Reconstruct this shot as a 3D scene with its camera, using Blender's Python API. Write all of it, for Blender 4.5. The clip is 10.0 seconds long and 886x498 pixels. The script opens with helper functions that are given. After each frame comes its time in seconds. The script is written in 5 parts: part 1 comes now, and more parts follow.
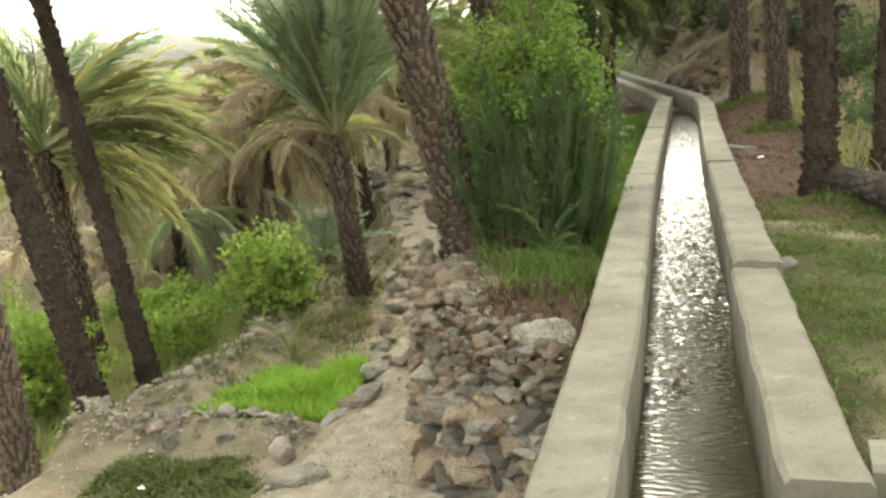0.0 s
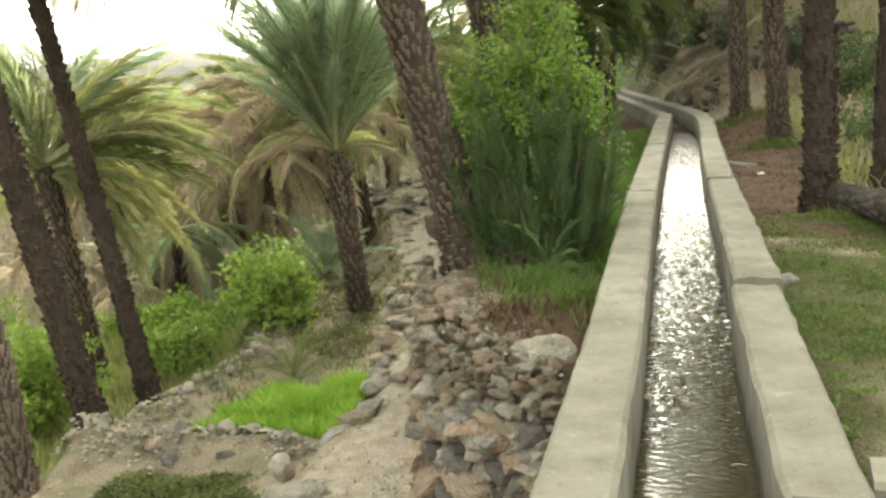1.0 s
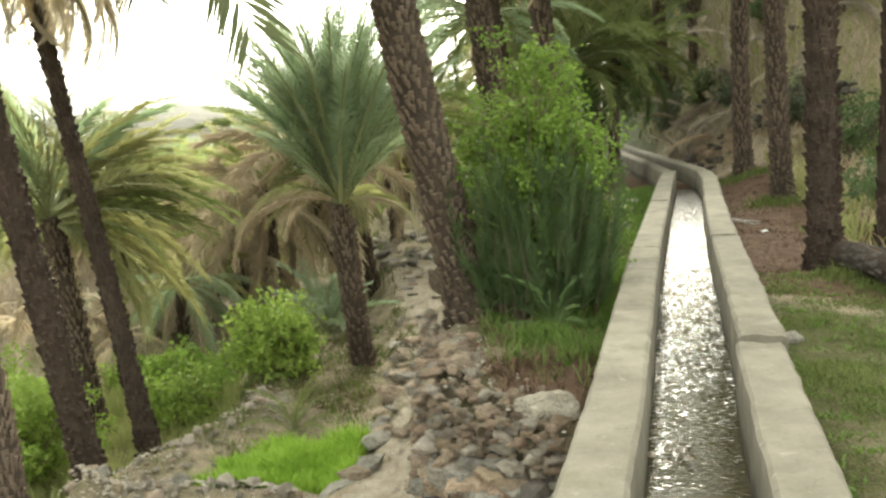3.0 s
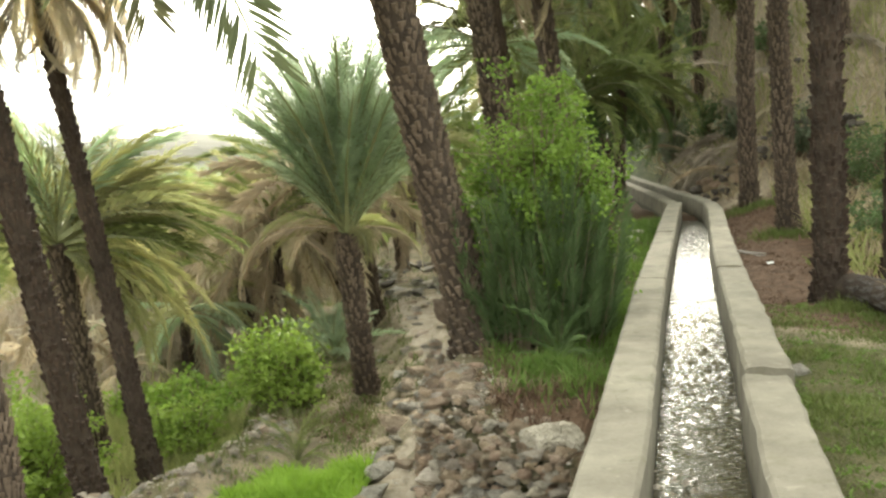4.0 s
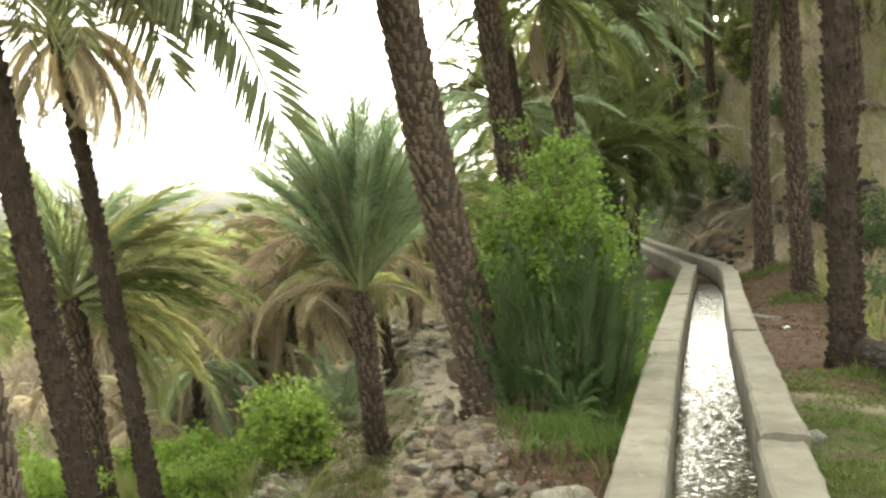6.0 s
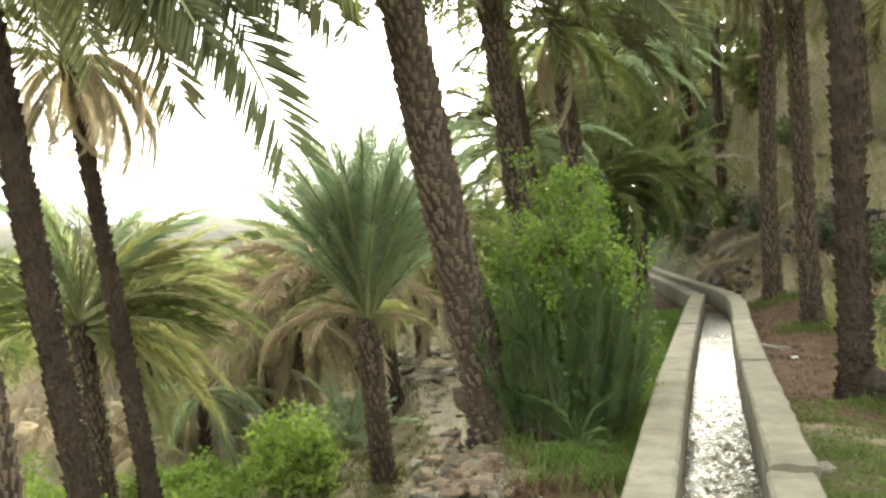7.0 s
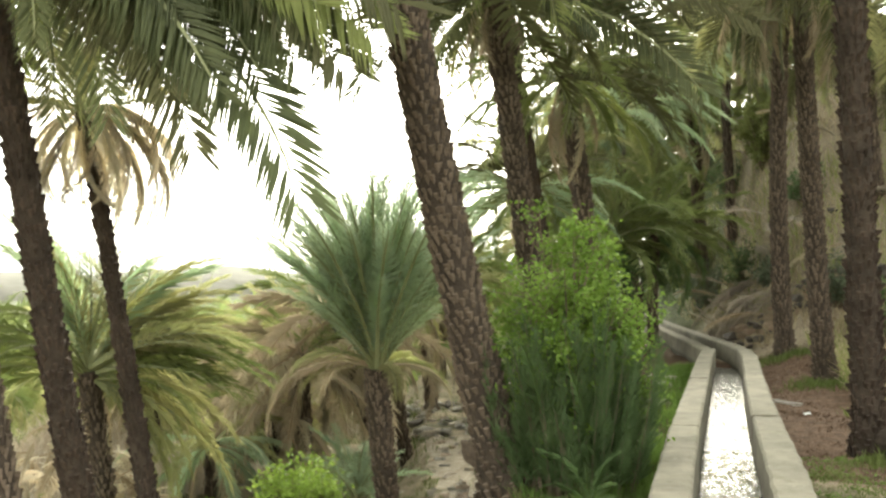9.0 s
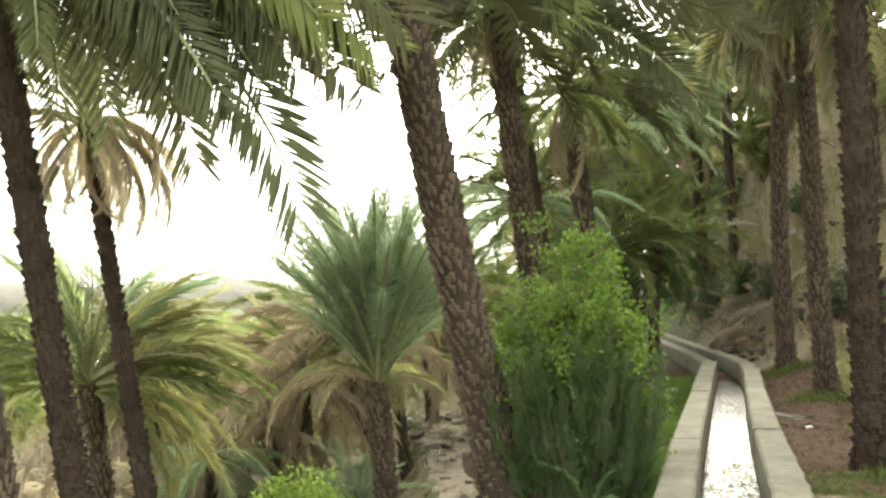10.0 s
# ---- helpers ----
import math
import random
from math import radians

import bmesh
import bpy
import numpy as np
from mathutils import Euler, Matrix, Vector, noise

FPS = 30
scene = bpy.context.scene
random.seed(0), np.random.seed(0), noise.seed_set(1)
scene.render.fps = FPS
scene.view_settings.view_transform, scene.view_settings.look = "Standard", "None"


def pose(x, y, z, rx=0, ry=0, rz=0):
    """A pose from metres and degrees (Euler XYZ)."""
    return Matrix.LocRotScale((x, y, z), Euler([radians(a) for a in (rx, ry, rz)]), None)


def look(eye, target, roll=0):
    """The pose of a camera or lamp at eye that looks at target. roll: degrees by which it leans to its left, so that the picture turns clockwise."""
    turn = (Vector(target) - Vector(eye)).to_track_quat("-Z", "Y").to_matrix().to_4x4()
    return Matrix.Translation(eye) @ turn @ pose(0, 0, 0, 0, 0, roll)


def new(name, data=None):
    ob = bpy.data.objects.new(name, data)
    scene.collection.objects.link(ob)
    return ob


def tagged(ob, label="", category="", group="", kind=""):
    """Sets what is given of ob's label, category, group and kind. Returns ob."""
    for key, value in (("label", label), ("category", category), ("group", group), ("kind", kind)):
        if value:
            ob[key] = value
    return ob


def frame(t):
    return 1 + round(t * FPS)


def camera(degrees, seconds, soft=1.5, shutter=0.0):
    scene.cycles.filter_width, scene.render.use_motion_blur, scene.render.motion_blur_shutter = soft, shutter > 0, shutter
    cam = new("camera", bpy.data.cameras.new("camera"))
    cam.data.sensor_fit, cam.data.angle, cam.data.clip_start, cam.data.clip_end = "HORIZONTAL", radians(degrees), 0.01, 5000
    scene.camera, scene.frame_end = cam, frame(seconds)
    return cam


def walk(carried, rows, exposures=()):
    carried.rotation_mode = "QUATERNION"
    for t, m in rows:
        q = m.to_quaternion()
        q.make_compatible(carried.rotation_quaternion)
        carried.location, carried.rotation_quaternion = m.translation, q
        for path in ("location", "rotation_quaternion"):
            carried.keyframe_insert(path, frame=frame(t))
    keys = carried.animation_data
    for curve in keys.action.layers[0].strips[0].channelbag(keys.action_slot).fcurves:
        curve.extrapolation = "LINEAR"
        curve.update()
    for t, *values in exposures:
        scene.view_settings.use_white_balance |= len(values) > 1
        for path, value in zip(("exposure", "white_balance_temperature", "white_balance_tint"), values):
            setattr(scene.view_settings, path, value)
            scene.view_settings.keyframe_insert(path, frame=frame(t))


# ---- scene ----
# ---------------------------------------------------------------- camera: a tripod tilting up, turning a little
cam = camera(47.0, 10.0, soft=2.5)
EYE = (0.0, 0.0, 2.0)
ROWS = [  # seconds, yaw, pitch, roll
    (0.0, 12.4, -11.5, -3.5),
    (0.5, 12.385, -11.101, -3.523),
    (1.0, 12.365, -10.591, -3.433),
    (1.5, 12.351, -9.94, -3.321),
    (2.0, 12.325, -9.216, -3.129),
    (2.5, 12.339, -8.389, -2.981),
    (4.0, 12.633, -5.871, -2.437),
    (4.5, 12.751, -5.026, -2.23),
    (5.0, 12.907, -4.157, -2.043),
    (5.5, 13.087, -3.314, -1.861),
    (7.0, 13.668, -0.929, -1.431),
    (7.5, 13.804, -0.145, -1.258),
    (8.0, 13.999, 0.601, -1.11),
    (8.5, 14.131, 1.337, -0.938),
    (9.0, 14.177, 1.975, -0.857),
    (9.5, 14.215, 2.51, -0.773),
    (10.0, 14.242, 2.66, -0.736),
]
EXPOSURE, KELVIN, TINT = 1.68, 6900, 1
walk(cam, [(t, pose(*EYE, 90 + pitch, 0, yaw) @ pose(0, 0, 0, 0, 0, roll)) for t, yaw, pitch, roll in ROWS],
     [(0.0, EXPOSURE, KELVIN, TINT), (10.0, EXPOSURE, KELVIN, TINT)])

# ---------------------------------------------------------------- sky and sun: bright thin overcast, a veiled sun ahead
SUN_ELEV, SUN_AZ = 32.0, -3.0  # degrees; azimuth from +y, to the right
world = bpy.data.worlds.new("sky")
scene.world = world
world.use_nodes = True
wn, wl = world.node_tree.nodes, world.node_tree.links
sky = wn.new("ShaderNodeTexSky")
sky.sky_type, sky.sun_disc = "NISHITA", False
sky.sun_elevation, sky.sun_rotation = radians(SUN_ELEV), radians(SUN_AZ)
sky.dust_density, sky.air_density, sky.ozone_density = 5.0, 1.0, 1.0
pale = wn.new("ShaderNodeHueSaturation")
pale.inputs["Saturation"].default_value = 0.25
wl.new(sky.outputs[0], pale.inputs["Color"])
cloud = wn.new("ShaderNodeMix")  # an even veil of cloud over the blue
cloud.data_type = "RGBA"
cloud.inputs[0].default_value, cloud.inputs[7].default_value = 0.45, (6.0, 6.0, 5.9, 1)
wl.new(pale.outputs[0], cloud.inputs[6])
wl.new(cloud.outputs[2], wn["Background"].inputs[0])
wn["Background"].inputs[1].default_value = 0.215
sun = new("sun", bpy.data.lights.new("sun", "SUN"))
sun.data.energy, sun.data.angle, sun.data.color = 2.1, radians(13), (1.0, 0.94, 0.84)
az, el = radians(SUN_AZ), radians(SUN_ELEV)
sun.matrix_world = look((0, 0, 30), Vector((0, 0, 30)) - Vector((math.sin(az) * math.cos(el), math.cos(az) * math.cos(el), math.sin(el))))

# ---------------------------------------------------------------- materials
RND = random.Random(7)


def material(name, dark, light, scale=6.0, fine=60.0, rough=0.9, bump=0.3, depth=0.02, translucent=0.0, vary=0.0, spec=0.25, hue=0.0):
    """Two tones mixed by noise at two scales, relief by the fine noise; vary: brightness by object."""
    m = bpy.data.materials.new(name)
    m.use_nodes = True
    n, k = m.node_tree.nodes, m.node_tree.links
    b = n["Principled BSDF"]
    geo = n.new("ShaderNodeTexCoord")
    big, small = n.new("ShaderNodeTexNoise"), n.new("ShaderNodeTexNoise")
    big.inputs["Scale"].default_value, small.inputs["Scale"].default_value = scale, fine
    big.inputs["Detail"].default_value, small.inputs["Detail"].default_value = 4, 5
    for x in (big, small):
        k.new(geo.outputs["Object"], x.inputs["Vector"])
    add = n.new("ShaderNodeMath")
    add.operation = "MULTIPLY_ADD"
    k.new(small.outputs[0], add.inputs[0])
    add.inputs[1].default_value = 0.55
    half = n.new("ShaderNodeMath")
    half.operation = "MULTIPLY_ADD"
    k.new(big.outputs[0], half.inputs[0])
    half.inputs[1].default_value, half.inputs[2].default_value = 1.5, -0.55
    k.new(half.outputs[0], add.inputs[2])
    mix = n.new("ShaderNodeMix")
    mix.data_type = "RGBA"
    mix.clamp_factor = True
    k.new(add.outputs[0], mix.inputs[0])
    mix.inputs[6].default_value, mix.inputs[7].default_value = (*dark, 1), (*light, 1)
    colour = mix.outputs[2]
    if vary or hue:
        info = n.new("ShaderNodeObjectInfo")
        hs = n.new("ShaderNodeHueSaturation")
        mr = n.new("ShaderNodeMapRange")
        mr.inputs["To Min"].default_value, mr.inputs["To Max"].default_value = 1 - vary, 1 + vary
        k.new(info.outputs["Random"], mr.inputs["Value"])
        k.new(mr.outputs[0], hs.inputs["Value"])
        if hue:
            wn2 = n.new("ShaderNodeTexWhiteNoise")
            wn2.noise_dimensions = "1D"
            k.new(info.outputs["Random"], wn2.inputs["W"])
            mh = n.new("ShaderNodeMapRange")
            mh.inputs["To Min"].default_value, mh.inputs["To Max"].default_value = 0.5 - hue, 0.5 + hue
            k.new(wn2.outputs["Value"], mh.inputs["Value"])
            k.new(mh.outputs[0], hs.inputs["Hue"])
        k.new(colour, hs.inputs["Color"])
        colour = hs.outputs[0]
    k.new(colour, b.inputs["Base Color"])
    b.inputs["Roughness"].default_value = rough
    b.inputs["Specular IOR Level"].default_value = spec
    if bump:
        bp = n.new("ShaderNodeBump")
        bp.inputs["Strength"].default_value, bp.inputs["Distance"].default_value = bump, depth
        k.new(small.outputs[0], bp.inputs["Height"])
        k.new(bp.outputs[0], b.inputs["Normal"])
    if translucent:
        tr = n.new("ShaderNodeBsdfTranslucent")
        k.new(colour, tr.inputs["Color"])
        sh = n.new("ShaderNodeMixShader")
        sh.inputs[0].default_value = translucent
        k.new(b.outputs[0], sh.inputs[1])
        k.new(tr.outputs[0], sh.inputs[2])
        k.new(sh.outputs[0], n["Material Output"].inputs["Surface"])
    return m


M_FROND = material("palm_leaf", (0.145, 0.18, 0.062), (0.34, 0.38, 0.145), 1.2, 14, 0.5, 0, translucent=0.5, vary=0.25, hue=0.012, spec=0.12)
M_FROND_BLUE = material("palm_leaf_bluish", (0.3, 0.38, 0.245), (0.6, 0.68, 0.45), 1.2, 14, 0.5, 0, translucent=0.68, vary=0.25, hue=0.01, spec=0.12)
M_FROND_DARK = material("palm_leaf_shoot", (0.07, 0.115, 0.04), (0.18, 0.25, 0.09), 1.2, 14, 0.5, 0, translucent=0.4, vary=0.22, hue=0.01)
M_FROND_OLIVE = material("palm_leaf_yellowing", (0.28, 0.285, 0.12), (0.56, 0.545, 0.275), 1.2, 14, 0.55, 0, translucent=0.6, vary=0.25, hue=0.015)
M_FROND_DRY = material("palm_leaf_dry", (0.37, 0.31, 0.2), (0.64, 0.555, 0.4), 1.5, 14, 0.8, 0, translucent=0.4, vary=0.28, hue=0.01)
# A darker copy of the leaf: the dim underside of backlit crowns, painted.
M_FROND_SHADE = material("palm_leaf_shaded", (0.055, 0.066, 0.026), (0.15, 0.165, 0.07), 1.2, 14, 0.45, 0, translucent=0.3, vary=0.25, hue=0.012)
# Dry cream leaf, raised paler for the glow of sky behind it.
M_FROND_CREAM = material("palm_leaf_cream", (0.62, 0.55, 0.41), (0.83, 0.78, 0.64), 1.5, 14, 0.8, 0, translucent=0.65, vary=0.25, hue=0.01)
M_FROND_GREY = material("palm_leaf_withered", (0.28, 0.24, 0.18), (0.56, 0.49, 0.4), 1.5, 14, 0.85, 0, translucent=0.3, vary=0.3, hue=0.01)
M_RACHIS = material("palm_rib", (0.17, 0.18, 0.08), (0.32, 0.33, 0.17), 2, 20, 0.5, 0)
M_RACHIS_DRY = material("palm_rib_dry", (0.2, 0.14, 0.085), (0.42, 0.33, 0.22), 2, 20, 0.7, 0)
# The trunk's core, darker than the stubs that it shows between.
M_BARK_GAP = material("palm_bark_core", (0.027, 0.02, 0.0145), (0.085, 0.063, 0.046), 5.0, 40, 0.95, 0.8, 0.03)
M_TRUNK = material("palm_bark", (0.06, 0.044, 0.031), (0.22, 0.166, 0.122), 3.0, 28, 0.95, 0.8, 0.03)
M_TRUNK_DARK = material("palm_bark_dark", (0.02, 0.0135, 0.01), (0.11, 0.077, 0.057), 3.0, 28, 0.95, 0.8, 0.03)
M_CONCRETE = material("cement_render", (0.12, 0.106, 0.079), (0.25, 0.228, 0.176), 3.2, 45, 0.9, 0.18, 0.006)
M_MORTAR = material("mortar", (0.12, 0.11, 0.09), (0.2, 0.18, 0.145), 4, 50, 0.95, 0.4, 0.01)
M_STONE_GREY = material("stone_grey", (0.24, 0.218, 0.18), (0.54, 0.5, 0.42), 4, 14, 0.9, 1.0, 0.1, vary=0.3, hue=0.01)
M_STONE_TAN = material("stone_tan", (0.34, 0.255, 0.18), (0.6, 0.49, 0.36), 4, 14, 0.9, 1.0, 0.1, vary=0.3, hue=0.012)
M_STONE_RUST = material("stone_rust", (0.36, 0.25, 0.165), (0.58, 0.45, 0.33), 4, 14, 0.9, 1.0, 0.1, vary=0.3, hue=0.012)
M_STONE_PALE = material("stone_pale", (0.38, 0.325, 0.25), (0.64, 0.57, 0.47), 4, 14, 0.9, 1.0, 0.1, vary=0.3, hue=0.012)
M_STONE_DARK = material("stone_dark", (0.06, 0.052, 0.045), (0.16, 0.138, 0.115), 5, 30, 0.85, 0.7, 0.02, vary=0.25)
def stain(m, scale, lo, hi, colour, amount, singly=False, stretch=(1, 1, 1)):
    """Lays uneven patches of another colour over a material; singly: each stone its own."""
    n, k = m.node_tree.nodes, m.node_tree.links
    socket = n["Principled BSDF"].inputs["Base Color"]
    under = socket.links[0].from_socket
    tc, mp, t = n.new("ShaderNodeTexCoord"), n.new("ShaderNodeMapping"), n.new("ShaderNodeTexNoise")
    mp.inputs["Scale"].default_value = stretch
    t.noise_dimensions = "4D"
    t.inputs["Scale"].default_value, t.inputs["Detail"].default_value, t.inputs["Roughness"].default_value = scale, 7, 0.62
    k.new(tc.outputs["Object"], mp.inputs["Vector"])
    k.new(mp.outputs[0], t.inputs["Vector"])
    t.inputs["W"].default_value = scale * 3.1
    if singly:
        info, w = n.new("ShaderNodeObjectInfo"), n.new("ShaderNodeMath")
        w.operation, w.inputs[1].default_value = "MULTIPLY", 37.0
        k.new(info.outputs["Random"], w.inputs[0])
        k.new(w.outputs[0], t.inputs["W"])
    r, x = n.new("ShaderNodeMapRange"), n.new("ShaderNodeMix")
    r.inputs["From Min"].default_value, r.inputs["From Max"].default_value, r.inputs["To Max"].default_value = lo, hi, amount
    k.new(t.outputs[0], r.inputs["Value"])
    x.data_type = "RGBA"
    k.new(r.outputs[0], x.inputs[0])
    k.new(under, x.inputs[6])
    x.inputs[7].default_value = (*colour, 1)
    k.new(x.outputs[2], socket)


def cracks(m, scale, wide, colour):
    """Fine wandering cracks, broken off here and there."""
    n, k = m.node_tree.nodes, m.node_tree.links
    socket = n["Principled BSDF"].inputs["Base Color"]
    under = socket.links[0].from_socket
    tc, warp, add, v = n.new("ShaderNodeTexCoord"), n.new("ShaderNodeTexNoise"), n.new("ShaderNodeMix"), n.new("ShaderNodeTexVoronoi")
    warp.inputs["Scale"].default_value, warp.inputs["Detail"].default_value = 4.0, 6
    add.data_type, add.inputs[0].default_value = "RGBA", 0.22
    k.new(tc.outputs["Object"], warp.inputs["Vector"])
    k.new(tc.outputs["Object"], add.inputs[6])
    k.new(warp.outputs["Color"], add.inputs[7])
    v.feature, v.inputs["Scale"].default_value = "DISTANCE_TO_EDGE", scale
    k.new(add.outputs[2], v.inputs["Vector"])
    r, part_of, gate, f, x = n.new("ShaderNodeMapRange"), n.new("ShaderNodeTexNoise"), n.new("ShaderNodeMapRange"), n.new("ShaderNodeMath"), n.new("ShaderNodeMix")
    r.inputs["From Min"].default_value, r.inputs["From Max"].default_value = wide, 0.0
    k.new(v.outputs["Distance"], r.inputs["Value"])
    part_of.inputs["Scale"].default_value = 1.7
    k.new(tc.outputs["Object"], part_of.inputs["Vector"])
    gate.inputs["From Min"].default_value, gate.inputs["From Max"].default_value = 0.48, 0.56
    k.new(part_of.outputs[0], gate.inputs["Value"])
    f.operation = "MULTIPLY"
    k.new(r.outputs[0], f.inputs[0])
    k.new(gate.outputs[0], f.inputs[1])
    x.data_type = "RGBA"
    k.new(f.outputs[0], x.inputs[0])
    k.new(under, x.inputs[6])
    x.inputs[7].default_value = (*colour, 1)
    k.new(x.outputs[2], socket)


stain(M_CONCRETE, 1.3, 0.45, 0.62, (0.27, 0.25, 0.19), 0.55)
stain(M_CONCRETE, 6.0, 0.55, 0.7, (0.13, 0.12, 0.075), 0.6)
stain(M_CONCRETE, 14.0, 0.6, 0.72, (0.075, 0.07, 0.05), 0.5)
stain(M_CONCRETE, 9.0, 0.6, 0.7, (0.36, 0.34, 0.27), 0.5)
cracks(M_CONCRETE, 0.9, 0.002, (0.1, 0.09, 0.065))


def wet_line(m, low, high, colour):
    """The damp band that the water leaves on the walls."""
    n, k = m.node_tree.nodes, m.node_tree.links
    socket = n["Principled BSDF"].inputs["Base Color"]
    under = socket.links[0].from_socket
    tc, sep, t, add, r, x = n.new("ShaderNodeTexCoord"), n.new("ShaderNodeSeparateXYZ"), n.new("ShaderNodeTexNoise"), n.new("ShaderNodeMath"), n.new("ShaderNodeMapRange"), n.new("ShaderNodeMix")
    k.new(tc.outputs["Object"], sep.inputs[0])
    k.new(tc.outputs["Object"], t.inputs["Vector"])
    t.inputs["Scale"].default_value, t.inputs["Detail"].default_value = 5.0, 5
    add.operation, add.inputs[1].default_value = "MULTIPLY_ADD", 0.12
    k.new(t.outputs[0], add.inputs[0])
    k.new(sep.outputs["Z"], add.inputs[2])
    r.inputs["From Min"].default_value, r.inputs["From Max"].default_value = high, low
    r.inputs["To Max"].default_value = 0.75
    k.new(add.outputs[0], r.inputs["Value"])
    x.data_type = "RGBA"
    k.new(r.outputs[0], x.inputs[0])
    k.new(under, x.inputs[6])
    x.inputs[7].default_value = (*colour, 1)
    k.new(x.outputs[2], socket)


wet_line(M_CONCRETE, 0.08, 0.15, (0.06, 0.055, 0.038))
stain(M_STONE_GREY, 2.2, 0.52, 0.64, (0.5, 0.47, 0.4), 0.6, True)
stain(M_STONE_GREY, 5.0, 0.55, 0.68, (0.1, 0.09, 0.075), 0.7, True)
stain(M_STONE_TAN, 2.2, 0.52, 0.64, (0.2, 0.13, 0.08), 0.7, True)
stain(M_STONE_TAN, 5.0, 0.56, 0.68, (0.5, 0.43, 0.33), 0.6, True)
M_BUSH = material("shrub_leaf", (0.115, 0.2, 0.03), (0.26, 0.38, 0.07), 3, 20, 0.5, 0, translucent=0.4, vary=0.1)
M_BUSH_LIGHT = material("shrub_leaf_fresh", (0.15, 0.24, 0.035), (0.38, 0.5, 0.11), 3, 20, 0.5, 0, translucent=0.4, vary=0.1)
M_BUSH_DARK = material("shrub_leaf_dark", (0.075, 0.1, 0.06), (0.19, 0.225, 0.135), 3, 20, 0.5, 0, translucent=0.3, vary=0.1)
# Olive-brown leaf, darkened further to put shade into the crowns overhead.
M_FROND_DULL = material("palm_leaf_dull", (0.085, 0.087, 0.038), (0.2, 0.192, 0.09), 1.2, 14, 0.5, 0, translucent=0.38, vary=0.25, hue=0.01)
M_SHOOT = material("narrow_leaf", (0.055, 0.095, 0.035), (0.16, 0.225, 0.09), 3, 20, 0.5, 0, translucent=0.35, vary=0.1)
M_TWIG = material("twig_bark", (0.1, 0.075, 0.05), (0.22, 0.17, 0.12), 6, 40, 0.9, 0.3)
M_GRASS = material("grass_blade", (0.075, 0.115, 0.024), (0.2, 0.225, 0.075), 1.2, 9, 0.6, 0, translucent=0.35)
M_GRASS_PALE = material("grass_blade_pale", (0.2, 0.235, 0.07), (0.42, 0.42, 0.18), 1.2, 9, 0.6, 0, translucent=0.4)
M_GRASS_GREEN = material("grass_blade_green", (0.075, 0.14, 0.025), (0.2, 0.29, 0.07), 2.5, 12, 0.6, 0, translucent=0.4)
M_GRASS_LUSH = material("grass_blade_lush", (0.19, 0.33, 0.03), (0.36, 0.52, 0.09), 2.5, 14, 0.55, 0, translucent=0.4)
M_STRAW = material("dry_straw", (0.3, 0.24, 0.14), (0.56, 0.47, 0.31), 2, 12, 0.8, 0, translucent=0.15)
M_LOG = material("log_bark", (0.035, 0.03, 0.027), (0.13, 0.115, 0.1), 4, 30, 0.9, 0.8, 0.03)
M_HERB = material("low_herb", (0.065, 0.082, 0.022), (0.165, 0.185, 0.055), 4, 30, 0.6, 0, translucent=0.25)
M_LITTER = material("brown_litter", (0.07, 0.04, 0.025), (0.19, 0.125, 0.08), 4, 30, 0.95, 0.4)


# ---------------------------------------------------------------- mesh helpers
def mesh_of(name, verts, faces, mats, index=None, smooth=False):
    me = bpy.data.meshes.new(name)
    me.from_pydata([tuple(v) for v in verts], [], faces)
    for m in mats:
        me.materials.append(m)
    if index is not None:
        me.polygons.foreach_set("material_index", index)
    me.polygons.foreach_set("use_smooth", [smooth] * len(me.polygons))
    me.update()
    return me


def thing(name, place, label, category, group="", kind="", turn=0.0):
    ob = new(name)
    ob.empty_display_size = 0.1
    ob.matrix_world = pose(*place, 0, 0, turn)
    return tagged(ob, label, category, group, kind)


def part(name, me, parent, label="", local=None):
    ob = new(name, me)
    ob.parent = parent
    if local is not None:
        ob.matrix_basis = local
    return tagged(ob, label)


def smooth01(a, b, v):
    u = min(1.0, max(0.0, (v - a) / (b - a)))
    return u * u * (3 - 2 * u)


def line(points, v):
    """Piecewise linear through (v, value) points."""
    if v <= points[0][0]:
        return points[0][1]
    for (a, p), (b, q) in zip(points, points[1:]):
        if v <= b:
            return p + (q - p) * (v - a) / (b - a)
    return points[-1][1]


# ---------------------------------------------------------------- the lie of the land
BANK = [(5.2, -0.5), (6.1, -0.6), (6.5, -1.2), (6.95, -1.5), (7.8, -1.83), (9.5, -2.18), (10.5, -2.3), (12.5, -2.5), (14, -2.85), (16, -3.15), (20, -3.6), (25, -4.0), (60, -7)]
PATH_LEFT = [(4.0, -3.1), (6.6, -2.75), (8.2, -2.55), (9.2, -2.68), (11.2, -2.98), (12.5, -3.25), (14.5, -3.85), (17, -4.75), (24, -7.0), (60, -15)]
LOW = [(6, -1.0), (10, -1.0), (14, -0.9), (22, -0.75), (60, -0.7)]
FIELD = [(8, -1.25), (13, -1.3), (20, -1.3), (40, -1.5)]
RUBBLE = [(7.6, -5.05), (10.4, -4.5), (12, -5.2), (15, -6.3), (30, -12)]


CREST = [(20, 1.3), (25, 0.75), (32, -0.3), (41, -1.5), (47, -2.35), (58, -4.1)]  # the channel's outer wall, where the slope begins


